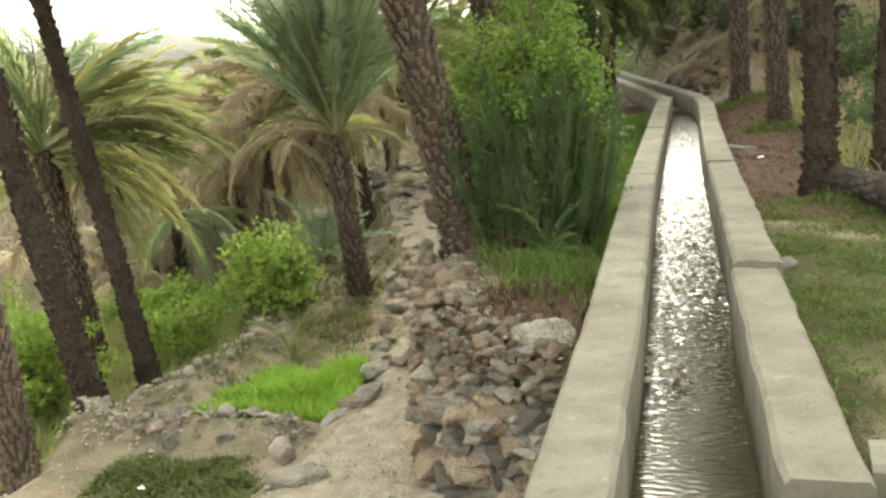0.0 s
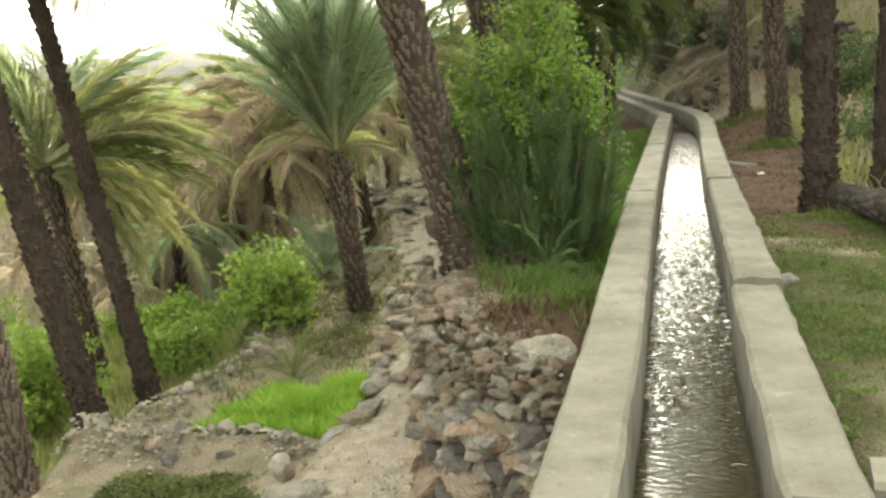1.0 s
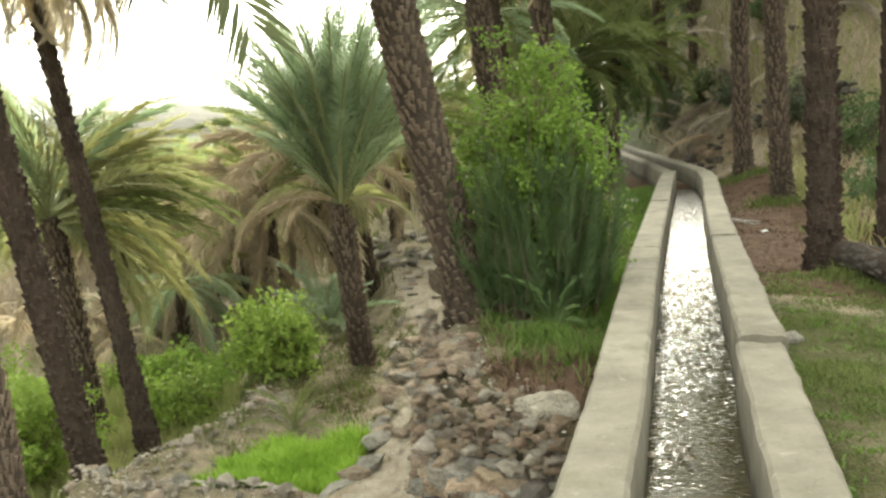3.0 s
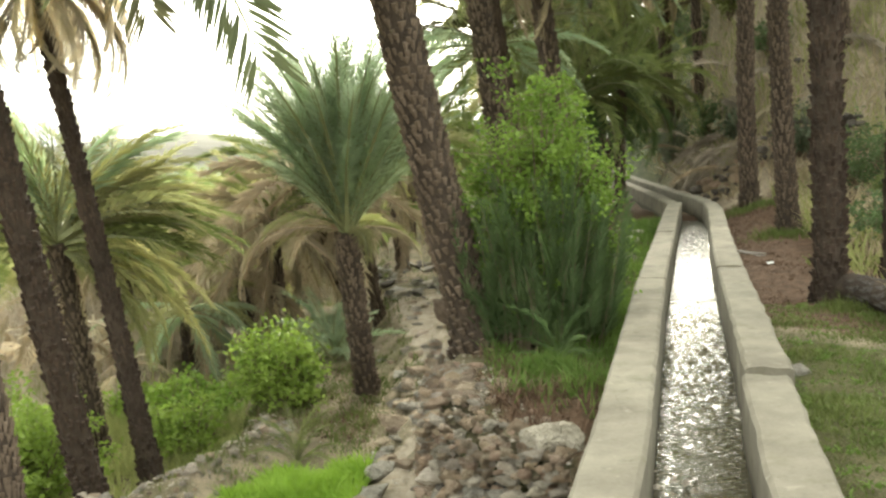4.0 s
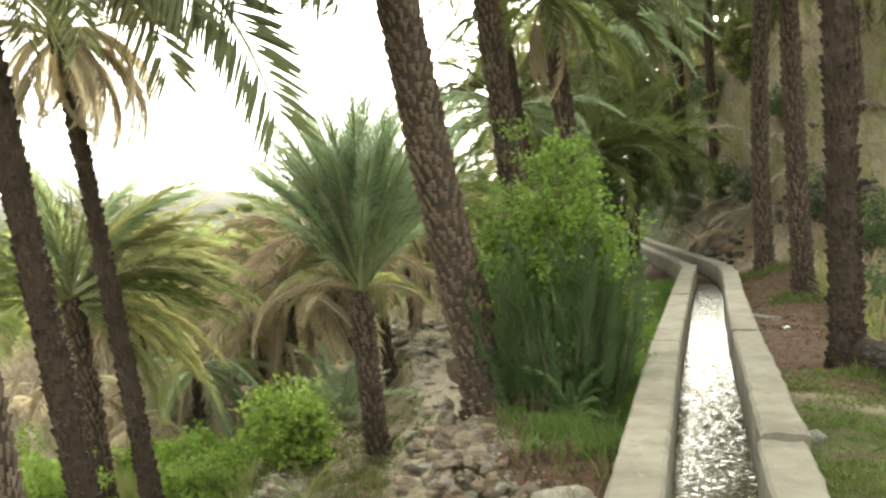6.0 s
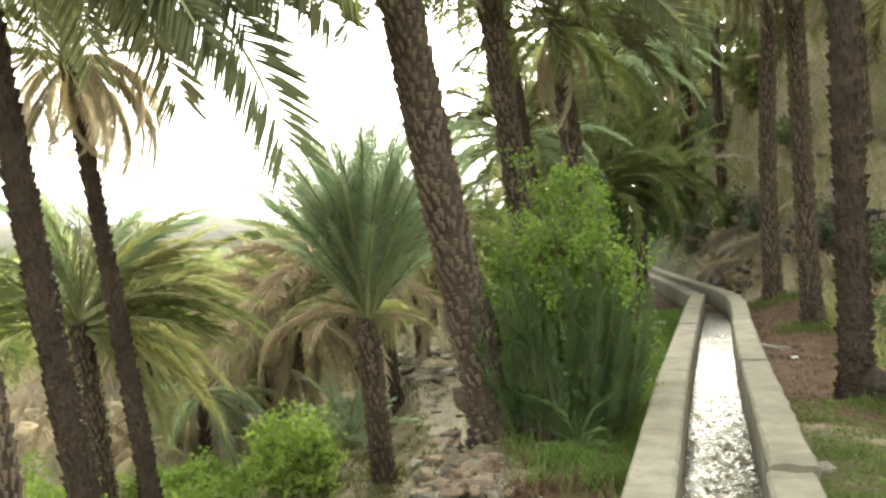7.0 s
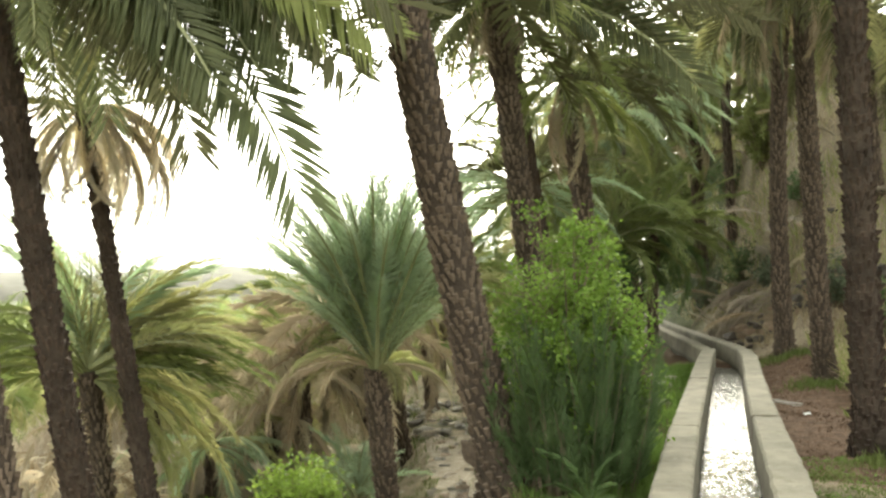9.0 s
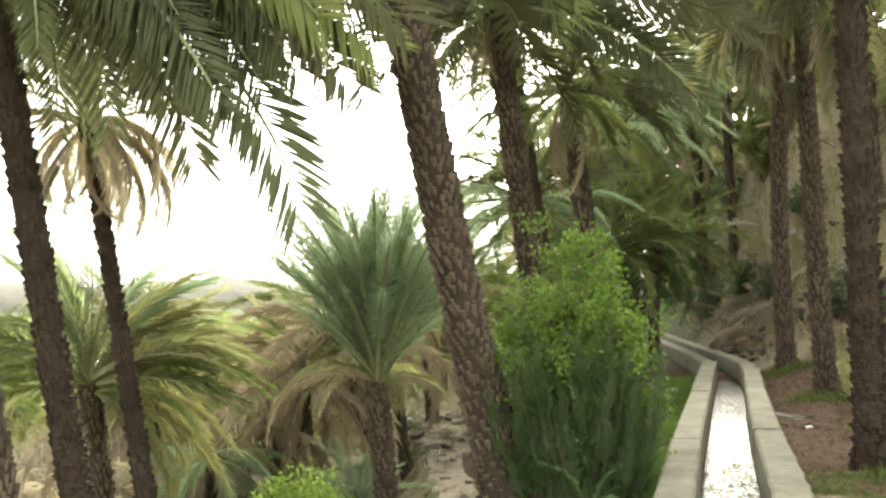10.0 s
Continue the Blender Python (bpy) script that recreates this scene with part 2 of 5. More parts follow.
def land(x, y):
    """Height of the ground."""
    bank, left, rub = line(BANK, y), line(PATH_LEFT, y), line(RUBBLE, y)
    up = 0.0
    # the hillside to the right and far behind
    edge = line(CREST, y)
    up += 8.5 * smooth01(24, 37, y) * smooth01(edge + 0.5, edge + 4.2, x) + 0.35 * smooth01(15, 25, y) * smooth01(0.9, 2.2, x)
    up += 5.5 * smooth01(2.9, 13, x) * smooth01(8, 16, y) + 6.0 * smooth01(48, 90, y) * smooth01(-12, 6, x)
    up += (0.55 * noise.noise((x * 0.55, y * 0.4, 14)) + 0.3 * noise.noise((x * 1.4, y * 1.1, 15))) * smooth01(edge + 0.8, edge + 2.5, x) * smooth01(25, 30, y)
    up += 0.1 * noise.noise((x * 0.5, y * 0.5, 0)) + 0.045 * noise.noise((x * 1.7, y * 1.7, 5))
    if y < 5.2:
        wide = 0.12
    else:
        wide = line([(5.8, 0.12), (10.5, 0.25), (13, 0.35), (20, 0.8), (60, 3)], y)
    low = line(LOW, y)
    if x < -1.0 or y < 6.4:
        low += 0.035 * noise.noise((x * 1.3, y * 1.3, 2)) + 0.02 * noise.noise((x * 4, y * 4, 3))
    field = line(FIELD, y) + 0.06 * noise.noise((x * 0.8, y * 0.8, 9)) + 0.03 * noise.noise((x * 3, y * 3, 4))
    deep = field - 0.55 - 0.07 * max(0.0, rub - x - 0.4) + 0.12 * noise.noise((x * 0.4, y * 0.4, 6))
    deep = max(deep, -3.6) + 1.5 * math.exp(-((x + 11.0) / 2.2) ** 2 - ((y - 16.5) / 2.0) ** 2) * (1 + 0.25 * noise.noise((x * 1.5, y * 1.5, 8)))
    lower = low + (field - low) * smooth01(left + 0.1, left - 0.35, x)
    ridge = 0.2 * math.exp(-((x - rub) / 0.28) ** 2) * smooth01(13, 10, y) * smooth01(7.0, 7.5, y)
    ridge += 0.24 * math.exp(-((y - 7.65 - 0.1 * math.sin(x * 3)) / 0.22) ** 2) * smooth01(-2.7, -3.1, x) * smooth01(-5.3, -4.9, x)
    lower = lower + (deep - lower) * smooth01(rub + 0.1, rub - 0.6, x) + ridge
    if x > -0.45 and y < 5.6:
        return up
    return lower + (up - lower) * smooth01(bank - wide, bank + 0.05, x)


def steps_from(a, b, n, k):
    """Stations from a to b that lie densest at 0."""
    return [math.sinh(math.asinh(a / k) + (math.asinh(b / k) - math.asinh(a / k)) * i / n) * k for i in range(n + 1)]


def ground_material():
    m = bpy.data.materials.new("soil_and_turf")
    m.use_nodes = True
    n, k = m.node_tree.nodes, m.node_tree.links
    b = n["Principled BSDF"]
    tc = n.new("ShaderNodeTexCoord")

    def tex(scale, detail=5):
        t = n.new("ShaderNodeTexNoise")
        t.inputs["Scale"].default_value, t.inputs["Detail"].default_value = scale, detail
        k.new(tc.outputs["Object"], t.inputs["Vector"])
        return t.outputs[0]

    def blend(f, a, c):
        x = n.new("ShaderNodeMix")
        x.data_type = "RGBA"
        k.new(f, x.inputs[0])
        for s, v in ((6, a), (7, c)):
            if isinstance(v, tuple):
                x.inputs[s].default_value = (*v, 1)
            else:
                k.new(v, x.inputs[s])
        return x.outputs[2]

    def ramp(f, lo, hi):
        r = n.new("ShaderNodeMapRange")
        r.inputs["From Min"].default_value, r.inputs["From Max"].default_value = lo, hi
        k.new(f, r.inputs["Value"])
        return r.outputs[0]

    def attr(name):
        a = n.new("ShaderNodeAttribute")
        a.attribute_name = name
        return a.outputs["Fac"]

    def mulf(a, c):
        x = n.new("ShaderNodeMath")
        x.operation, x.use_clamp = "MULTIPLY", True
        k.new(a, x.inputs[0])
        k.new(c, x.inputs[1])
        return x.outputs[0]

    def edge(a, c, amount):
        """A mask with its border broken up by noise."""
        x = n.new("ShaderNodeMath")
        x.operation = "MULTIPLY_ADD"
        k.new(c, x.inputs[0])
        x.inputs[1].default_value = amount
        k.new(a, x.inputs[2])
        return ramp(x.outputs[0], 0.5 + amount * 0.5 - 0.12, 0.5 + amount * 0.5 + 0.12)

    coarse, mid, fine = tex(1.3), tex(7.0), tex(45.0, 6)
    soil = blend(ramp(mid, 0.35, 0.65), (0.19, 0.155, 0.105), (0.32, 0.265, 0.185))
    soil = blend(ramp(fine, 0.35, 0.75), soil, (0.37, 0.3, 0.215))
    path = blend(ramp(mid, 0.3, 0.7), (0.31, 0.26, 0.19), (0.46, 0.4, 0.31))
    path = blend(ramp(fine, 0.5, 0.8), path, (0.25, 0.195, 0.14))
    turf = blend(ramp(mid, 0.3, 0.7), (0.045, 0.052, 0.016), (0.105, 0.108, 0.04))
    turf = blend(ramp(fine, 0.45, 0.75), turf, (0.15, 0.125, 0.07))
    red = blend(ramp(mid, 0.35, 0.65), (0.055, 0.032, 0.02), (0.13, 0.08, 0.05))
    red = blend(ramp(fine, 0.5, 0.72), red, (0.17, 0.12, 0.08))
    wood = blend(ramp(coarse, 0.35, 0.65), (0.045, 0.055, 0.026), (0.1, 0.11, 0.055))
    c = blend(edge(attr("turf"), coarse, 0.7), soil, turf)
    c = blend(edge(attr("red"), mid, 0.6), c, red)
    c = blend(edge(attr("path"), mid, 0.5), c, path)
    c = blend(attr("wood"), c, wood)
    k.new(c, b.inputs["Base Color"])
    b.inputs["Roughness"].default_value = 0.95
    b.inputs["Specular IOR Level"].default_value = 0.15
    bp = n.new("ShaderNodeBump")
    bp.inputs["Strength"].default_value, bp.inputs["Distance"].default_value = 0.9, 0.05
    k.new(fine, bp.inputs["Height"])
    k.new(bp.outputs[0], b.inputs["Normal"])
    return m


def build_ground():
    xs = [v - 2.0 for v in steps_from(-1500, 1500, 300, 7.0)]
    ys = [v + 8.0 for v in steps_from(-1500, 2500, 330, 9.0)]
    verts, masks = [], {"turf": [], "red": [], "path": [], "wood": []}
    for y in ys:
        for x in xs:
            near = abs(x) < 90 and -20 < y < 130
            z = land(x, y) if near else land(max(-90, min(90, x)), max(-20, min(130, y)))
            if -0.4 < x < 0.75 and -9 < y < 24:
                z = min(z, -0.5)  # under the channel's bed
            verts.append((x, y, z))
            bank, left = line(BANK, y), line(PATH_LEFT, y)
            on_path = smooth01(left - 0.1, left + 0.2, x) * smooth01(bank - 0.05, bank - 0.35, x)
            bare = 0.9 * smooth01(-8.2, -9.2, x) * smooth01(9, 11, y) * smooth01(24, 18, y)  # pale dry ground under the grove
            masks["path"].append(max(on_path * smooth01(20, 17, y), bare) if y > 3 else 0.0)
            right = smooth01(line(CREST, y) - 0.8, line(CREST, y) - 0.4, x)
            reds = right * smooth01(10.0, 12.0, y + 0.5 * x) * smooth01(5.0, 3.2, x) * smooth01(28, 23, y) + (1 - right) * smooth01(bank, bank + 0.4, x) * max(smooth01(13, 15, y) * 0.8, smooth01(8.6, 7.6, y) * 0.62)
            masks["red"].append(reds)
            g = right * (0.66 - 0.5 * max(smooth01(20, 27, y), smooth01(2.5, 3.4, x) * smooth01(10, 13, y))) * (1 - reds) + (1 - right) * 0.55
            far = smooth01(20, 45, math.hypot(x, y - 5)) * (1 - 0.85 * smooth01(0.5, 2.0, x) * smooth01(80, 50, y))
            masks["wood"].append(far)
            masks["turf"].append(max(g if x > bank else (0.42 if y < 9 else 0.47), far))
    w = len(xs)
    faces = [(j * w + i, j * w + i + 1, (j + 1) * w + i + 1, (j + 1) * w + i) for j in range(len(ys) - 1) for i in range(w - 1)]
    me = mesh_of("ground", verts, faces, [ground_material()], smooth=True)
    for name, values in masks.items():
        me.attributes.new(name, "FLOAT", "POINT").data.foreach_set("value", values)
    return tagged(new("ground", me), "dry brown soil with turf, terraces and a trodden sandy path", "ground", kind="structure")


build_ground()

# far hills in the haze
def build_hills():
    verts, faces, n = [], [], 90
    for i in range(n + 1):
        a = radians(-75 + 130 * i / n)
        crest = 19 + 9 * noise.noise((i * 0.11, 3, 1)) + 4 * noise.noise((i * 0.4, 8, 1)) + 26 * smooth01(0.55, 0.9, i / n)
        for r, h in ((560, -30), (600, crest * 0.45 - 6), (640, crest * 0.8 - 4), (690, crest - 2), (760, crest * 0.7), (900, -30)):
            r += 20 * noise.noise((i * 0.3, r, 2))
            verts.append((math.sin(a) * r, math.cos(a) * r, h - 4))
    for i in range(n):
        for j in range(5):
            faces.append((i * 6 + j, i * 6 + j + 1, i * 6 + j + 7, i * 6 + j + 6))
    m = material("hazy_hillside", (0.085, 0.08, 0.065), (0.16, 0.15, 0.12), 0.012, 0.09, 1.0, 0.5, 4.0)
    # A faint glow lightens the hills, standing in for the haze in between.
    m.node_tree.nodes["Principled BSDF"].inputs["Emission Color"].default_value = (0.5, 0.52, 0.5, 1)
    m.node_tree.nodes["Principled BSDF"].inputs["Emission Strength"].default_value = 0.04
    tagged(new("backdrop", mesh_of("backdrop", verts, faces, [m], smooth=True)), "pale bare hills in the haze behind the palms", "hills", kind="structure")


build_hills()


def on_land(x, y, dz=0.0):
    return (x, y, land(x, y) + dz)

# ---------------------------------------------------------------- the water channel
def swept_block(name, points, thick, z0, z1, mat, seed, step=0.12, worn=0.011):
    """A wall block along a line of (x, y) points, with worn chamfered top edges and square ends."""
    pts = []
    for (a, b), (c, d) in zip(points, points[1:]):
        n = max(1, int(math.hypot(c - a, d - b) / step))
        pts += [(a + (c - a) * i / n, b + (d - b) * i / n) for i in range(n)]
    pts.append(points[-1])
    half, ch = thick / 2, 0.024
    prof = [(-half, z0), (-half, (z0 + z1) / 2), (-half, z1 - ch), (-half + ch, z1), (-half * 0.3, z1), (half * 0.3, z1), (half - ch, z1), (half, z1 - ch), (half, (z0 + z1) / 2), (half, z0)]
    verts, faces, k = [], [], len(prof)
    for i, (x, y) in enumerate(pts):
        (a, b), (c, d) = pts[max(0, i - 1)], pts[min(len(pts) - 1, i + 1)]
        length = math.hypot(c - a, d - b)
        nx, ny = (d - b) / length, -(c - a) / length
        for o, z in prof:
            w = worn * noise.noise((x * 3 + seed, y * 3, o * 9 + z * 3)) + worn * 0.7 * noise.noise((x * 9 + seed, y * 9, o * 20))
            verts.append((x + nx * (o + w), y + ny * (o + w), z + (w if z > z0 else 0)))
    for i in range(len(pts) - 1):
        for j in range(k - 1):
            faces.append((i * k + j, (i + 1) * k + j, (i + 1) * k + j + 1, i * k + j + 1))
    faces.append(tuple(range(k)))
    faces.append(tuple(reversed(range((len(pts) - 1) * k, len(pts) * k))))
    return mesh_of(name, verts, faces, [mat])


WALL_TOP, WATER, RIPPLE = 0.45, -0.02, 0.19
CURVE = [(0.79, 17.2), (0.88, 20.0), (0.92, 21.6), (0.88, 23.4), (0.72, 25.0), (0.4, 27.2), (0.05, 29.3), (-0.32, 32.0), (-0.85, 35.6), (-1.55, 41.0), (-2.4, 47.3), (-4.2, 58.0)]
LEFT_FAR = [(0.12, 24.1), (-0.32, 27.6), (-0.82, 31.2), (-1.4, 35.4), (-2.0, 39.4), (-3.1, 47.0), (-4.95, 58.0)]


def build_channel():
    ch = thing("water_channel", (0, 0, 0), "cement-rendered irrigation channel in blocks, winding off among the palms", "channel")
    lefts = [[(-0.34, -9), (-0.335, 3.2), (-0.277, 5.5), (-0.212, 11.25)], [(-0.205, 11.31), (-0.07, 16.75)], [(-0.068, 16.81), (0.02, 20.5), (0.13, 24.0)], LEFT_FAR]
    part("wall_block", swept_block("wall_block", [(0.55, -9), (0.55, 3.12)], 0.31, -0.55, WALL_TOP - 0.03, M_CONCRETE, 33.0), ch)
    rights = [[(0.555, 3.5), (0.59, 6.8)], [(0.618, 6.84), (0.68, 12.06)], [(0.672, 12.1), (0.785, 17.14)], CURVE]
    for i, pts in enumerate(lefts):
        part("wall_block", swept_block("wall_block", pts, 0.31, -1.3 if i == 0 else -0.5, WALL_TOP + (0, -0.004, 0.003, -0.03)[i], M_CONCRETE, i * 7.0), ch)
    for i, pts in enumerate(rights):
        part("wall_block", swept_block("wall_block", pts, 0.31, -0.55, WALL_TOP + (-0.03, 0.008, 0.022, 0.015)[i], M_CONCRETE, 50 + i * 7.0), ch)
    for (x, y), (x2, y2) in (((-0.212, 11.24), (-0.205, 11.32)), ((-0.07, 16.74), (-0.068, 16.82)), ((0.6, 6.77), (0.61, 6.87)), ((0.68, 12.04), (0.672, 12.13)), ((0.785, 17.13), (0.79, 17.21))):
        part("mortar_joint", swept_block("mortar_joint", [(x, y), (x2, y2)], 0.285, -0.4, WALL_TOP - 0.045, M_MORTAR, 3, worn=0.002), ch)
    # a branch wall that stands off the end of the near block
    part("branch_wall", swept_block("branch_wall", [(0.74, 3.78), (1.7, 3.66)], 0.3, -0.5, 0.42, M_CONCRETE, 90), ch, "stub of a branch wall in grey cement")
    bed = [(-0.2, -3), (0.12, 6), (0.2, 11), (0.36, 17), (0.5, 22), (0.3, 25.5), (-0.35, 29.8), (-0.8, 33), (-1.65, 39), (-2.75, 47), (-4.6, 58)]
    part("channel_bed", swept_block("channel_bed", [(0.1, -9)] + bed[1:], 0.72, -0.6, -0.22, M_MORTAR, 60, worn=0.0, step=1.0), ch)


build_channel()


def water_material():
    m = bpy.data.materials.new("running_water")
    m.use_nodes = True
    n, k = m.node_tree.nodes, m.node_tree.links
    b = n["Principled BSDF"]
    b.inputs["Base Color"].default_value = (0.042, 0.036, 0.017, 1)
    b.inputs["IOR"].default_value = 1.33
    chop = n.new("ShaderNodeAttribute")  # the quicker water is finely broken up
    chop.attribute_name = "chop"
    k.new(chop.outputs["Fac"], b.inputs["Roughness"])
    tc = n.new("ShaderNodeTexCoord")
    a = n.new("ShaderNodeTexNoise")
    a.inputs["Scale"].default_value, a.inputs["Detail"].default_value = 60.0, 3.0
    k.new(tc.outputs["Object"], a.inputs["Vector"])
    bp = n.new("ShaderNodeBump")
    bp.inputs["Strength"].default_value, bp.inputs["Distance"].default_value = 0.25, 0.004
    k.new(a.outputs[0], bp.inputs["Height"])
    k.new(bp.outputs[0], b.inputs["Normal"])
    return m


def build_water():
    cl = [(0.1, -9), (0.1, 3.4), (0.15, 6.0), (0.22, 11.3), (0.35, 17.0), (0.46, 21.0), (0.5, 24.0), (0.3, 25.5), (0.05, 27.2), (-0.4, 30.0), (-0.85, 33.5), (-1.65, 39), (-2.75, 47), (-4.6, 58)]
    rng = np.random.default_rng(5)
    u = np.linspace(-0.33, 0.33, 43)
    v = np.concatenate([np.linspace(-9, 3, 12)[:-1], np.arange(3.0, 10.0, 0.01), np.arange(10.0, 30.0, 0.018), np.linspace(30.0, 58.0, 120)])
    mid = np.interp(v, [p[1] for p in cl], [p[0] for p in cl])
    gx, gy = mid[:, None] + u[None, :], np.repeat(v[:, None], len(u), 1)
    h = np.zeros_like(gx)
    for _ in range(46):  # short crossing ripples that run mostly along the channel
        lam = rng.uniform(0.042, 0.085)
        way = rng.normal(0, 0.55)
        k = 2 * np.pi / lam
        warp = 0.03 * np.sin(gy * rng.uniform(2, 6) + rng.uniform(0, 6)) + 0.02 * np.sin(gx * 9 + gy * rng.uniform(-4, 4) + rng.uniform(0, 6))
        h += lam * rng.uniform(0.3, 1.0) * np.sin(k * (gx * np.sin(way) + (gy + warp) * np.cos(way)) + rng.uniform(0, 6.28))
    fine = np.zeros_like(gx)
    for _ in range(30):  # finer wrinkles, as the near water shows
        k, way = 2 * np.pi / rng.uniform(0.035, 0.07), rng.normal(0, 0.7)
        warp = 0.03 * np.sin(gy * rng.uniform(2, 6) + rng.uniform(0, 6)) + 0.02 * np.sin(gx * 9 + rng.uniform(0, 6))
        fine += np.sin(k * (gx * np.sin(way) + (gy + warp) * np.cos(way)) + rng.uniform(0, 6.28)) / k
    h *= RIPPLE / np.gradient(h, v, axis=0)[80:-200].std()
    fine *= RIPPLE / np.gradient(fine, v, axis=0)[80:600].std()
    far = np.interp(gy, [3.0, 5.0, 7.0, 9.0, 12.0], [0.03, 0.12, 0.45, 0.95, 1.5])
    h = h * far + fine * np.interp(gy, [3.0, 5.0, 7.0, 10.0], [0.06, 0.15, 0.34, 0.55])
    h = np.where((gy > 3.0) & (gy < 30.0), h, 0.0)
    verts = np.stack([gx, gy, WATER + h], -1).reshape(-1, 3).tolist()
    w = len(u)
    faces = [(j * w + i, j * w + i + 1, (j + 1) * w + i + 1, (j + 1) * w + i) for j in range(len(v) - 1) for i in range(w - 1)]
    me = mesh_of("water", verts, faces, [water_material()], smooth=True)
    me.attributes.new("chop", "FLOAT", "POINT").data.foreach_set("value", np.interp(gy, [5.0, 7.0, 10.0, 13.0], [0.09, 0.13, 0.24, 0.28]).reshape(-1))
    tagged(new("water", me), "rippling shallow water running in the channel, glinting with sky", "water", kind="structure")


build_water()


# ---------------------------------------------------------------- date palms
FRONDS, TIPS = {}, {}
LEAF = {"green": (M_RACHIS, M_FROND), "blue": (M_RACHIS, M_FROND_BLUE), "olive": (M_RACHIS, M_FROND_OLIVE), "dark": (M_FROND_DARK, M_FROND_DARK), "dull": (M_FROND_DULL, M_FROND_DULL), "withered": (M_FROND_GREY, M_FROND_GREY), "dry": (M_RACHIS_DRY, M_FROND_DRY), "cream": (M_FROND_CREAM, M_FROND_CREAM), "shade": (M_RACHIS, M_FROND_SHADE)}


def frond_mesh(shape, tint, variant):
    """A feather leaf 3 m long along +x that bends down; shape: (bend in degrees, leaflet sag, leaflets a side, lift)."""
    key = (shape, tint, variant)
    if key in FRONDS:
        return FRONDS[key]
    bend, sag, count, lift = {"stiff": (30, 0.12, 74, 20), "plume": (34, 0.14, 84, 16), "up": (48, 0.18, 86, 20), "arch": (85, 0.3, 86, 14), "hang": (58, 0.55, 66, -8), "near": (55, 0.2, 104, 6), "feather": (58, 0.24, 70, 10), "banner": (46, 0.07, 112, 4), "streamer": (46, 0.07, 112, 4), "low": (60, 0.25, 40, 18), "shoot": (34, 0.2, 110, 12), "skirt": (115, 0.6, 70, -15)}[shape]
    rnd = random.Random(hash((len(shape), bend, ord(tint[0]), variant)) % 9999)
    length, segs = 3.0, 14
    jit = {"near": 5, "feather": 13, "banner": 4, "streamer": 4, "plume": 22, "arch": 18, "up": 16}.get(shape, 12)
    lean0 = {"hang": 40, "skirt": 45, "near": 14, "feather": 30, "banner": 30, "streamer": 30, "stiff": 30, "plume": 34, "shoot": 20}.get(shape, 24)
    side = rnd.uniform(-0.25, 0.25)
    twist = radians({"banner": 62, "streamer": -62}.get(shape, 0))  # turns the blade about its rib

    def at(s):
        """Place and heading along the rib."""
        x = z = y = 0.0
        n = 24
        for i in range(int(s * n + 0.5)):
            u = (i + 0.5) / n
            a = -radians(bend) * u ** 1.4
            x, z = x + math.cos(a) / n * length, z + math.sin(a) / n * length
        y = side * s * s
        a = -radians(bend) * s ** 1.4
        return Vector((x, y, z)), Vector((math.cos(a), 0, math.sin(a)))

    table = [at(i / 48) for i in range(49)]

    def on(s):
        f = s * 48
        i = min(47, int(f))
        p, d = table[i]
        q, e = table[i + 1]
        return p.lerp(q, f - i), d.lerp(e, f - i).normalized()

    verts, faces, idx = [], [], []
    for i in range(segs + 1):
        s = i / segs
        p, d = on(s)
        r = 0.032 * (1 - s) ** 0.8 + 0.004
        up = Vector((-d.z, 0, d.x))
        for a in (0, 120, 240):
            verts.append(p + Vector((0, 1, 0)) * math.sin(radians(a)) * r * 1.3 + up * math.cos(radians(a)) * r)
    for i in range(segs):
        for j in range(3):
            faces.append((i * 3 + j, i * 3 + (j + 1) % 3, i * 3 + 3 + (j + 1) % 3, i * 3 + 3 + j))
            idx.append(0)
    for i in range(count):
        for sgn in (-1, 1):
            s = 0.13 + 0.87 * (i + rnd.uniform(-0.3, 0.3)) / count
            s = min(0.995, max(0.1, s))
            p, d = on(s)
            up = Vector((-d.z, 0, d.x))
            prof = min(1.0, 0.35 + 2.6 * (s - 0.1)) * (1 - (0.25 if shape == "stiff" else 0.4 if shape in ("near", "banner", "streamer") else 0.55) * max(0, s - 0.55) / 0.45)
            ll = {"hang": 0.4, "near": 0.6, "banner": 0.55, "streamer": 0.55, "feather": 0.46, "shoot": 0.4, "skirt": 0.34, "plume": 0.42}.get(shape, 0.5) * prof * rnd.uniform(1 - 0.02 * jit, 1 + 0.01 * jit)
            ang = radians(lean0 + 26 * s + rnd.uniform(-jit, jit) * 0.7)
            lf = radians(lift + rnd.uniform(-jit, jit) * 2)
            flank, up = Vector((0, 1, 0)) * math.cos(twist) + up * math.sin(twist), up * math.cos(twist) - Vector((0, 1, 0)) * math.sin(twist)
            way = (flank * sgn * math.cos(ang) * math.cos(lf) + d * math.sin(ang) + up * math.sin(lf) * math.cos(ang)).normalized()
            tip = p + way * ll + Vector((0, 0, -1)) * sag * ll * rnd.uniform(0.6, 1.3)
            mid = p.lerp(p + way * ll, 0.42)
            across = way.cross(up).normalized() * (0.0065 if shape in ("shoot", "plume") else 0.006 if shape == "feather" else 0.0135 if shape in ("banner", "streamer") else 0.0075 if shape == "near" else 0.0078) * rnd.uniform(0.8, 1.25)
            if count < 40:
                across *= 1.7
            b = len(verts)
            verts += [p, mid + across, tip, mid - across]
            faces += [(b, b + 1, b + 2), (b, b + 2, b + 3)]
            idx += [1, 1]
    FRONDS[key] = mesh_of("frond", verts, faces, LEAF[tint], idx)
    TIPS[key] = table[48][0]
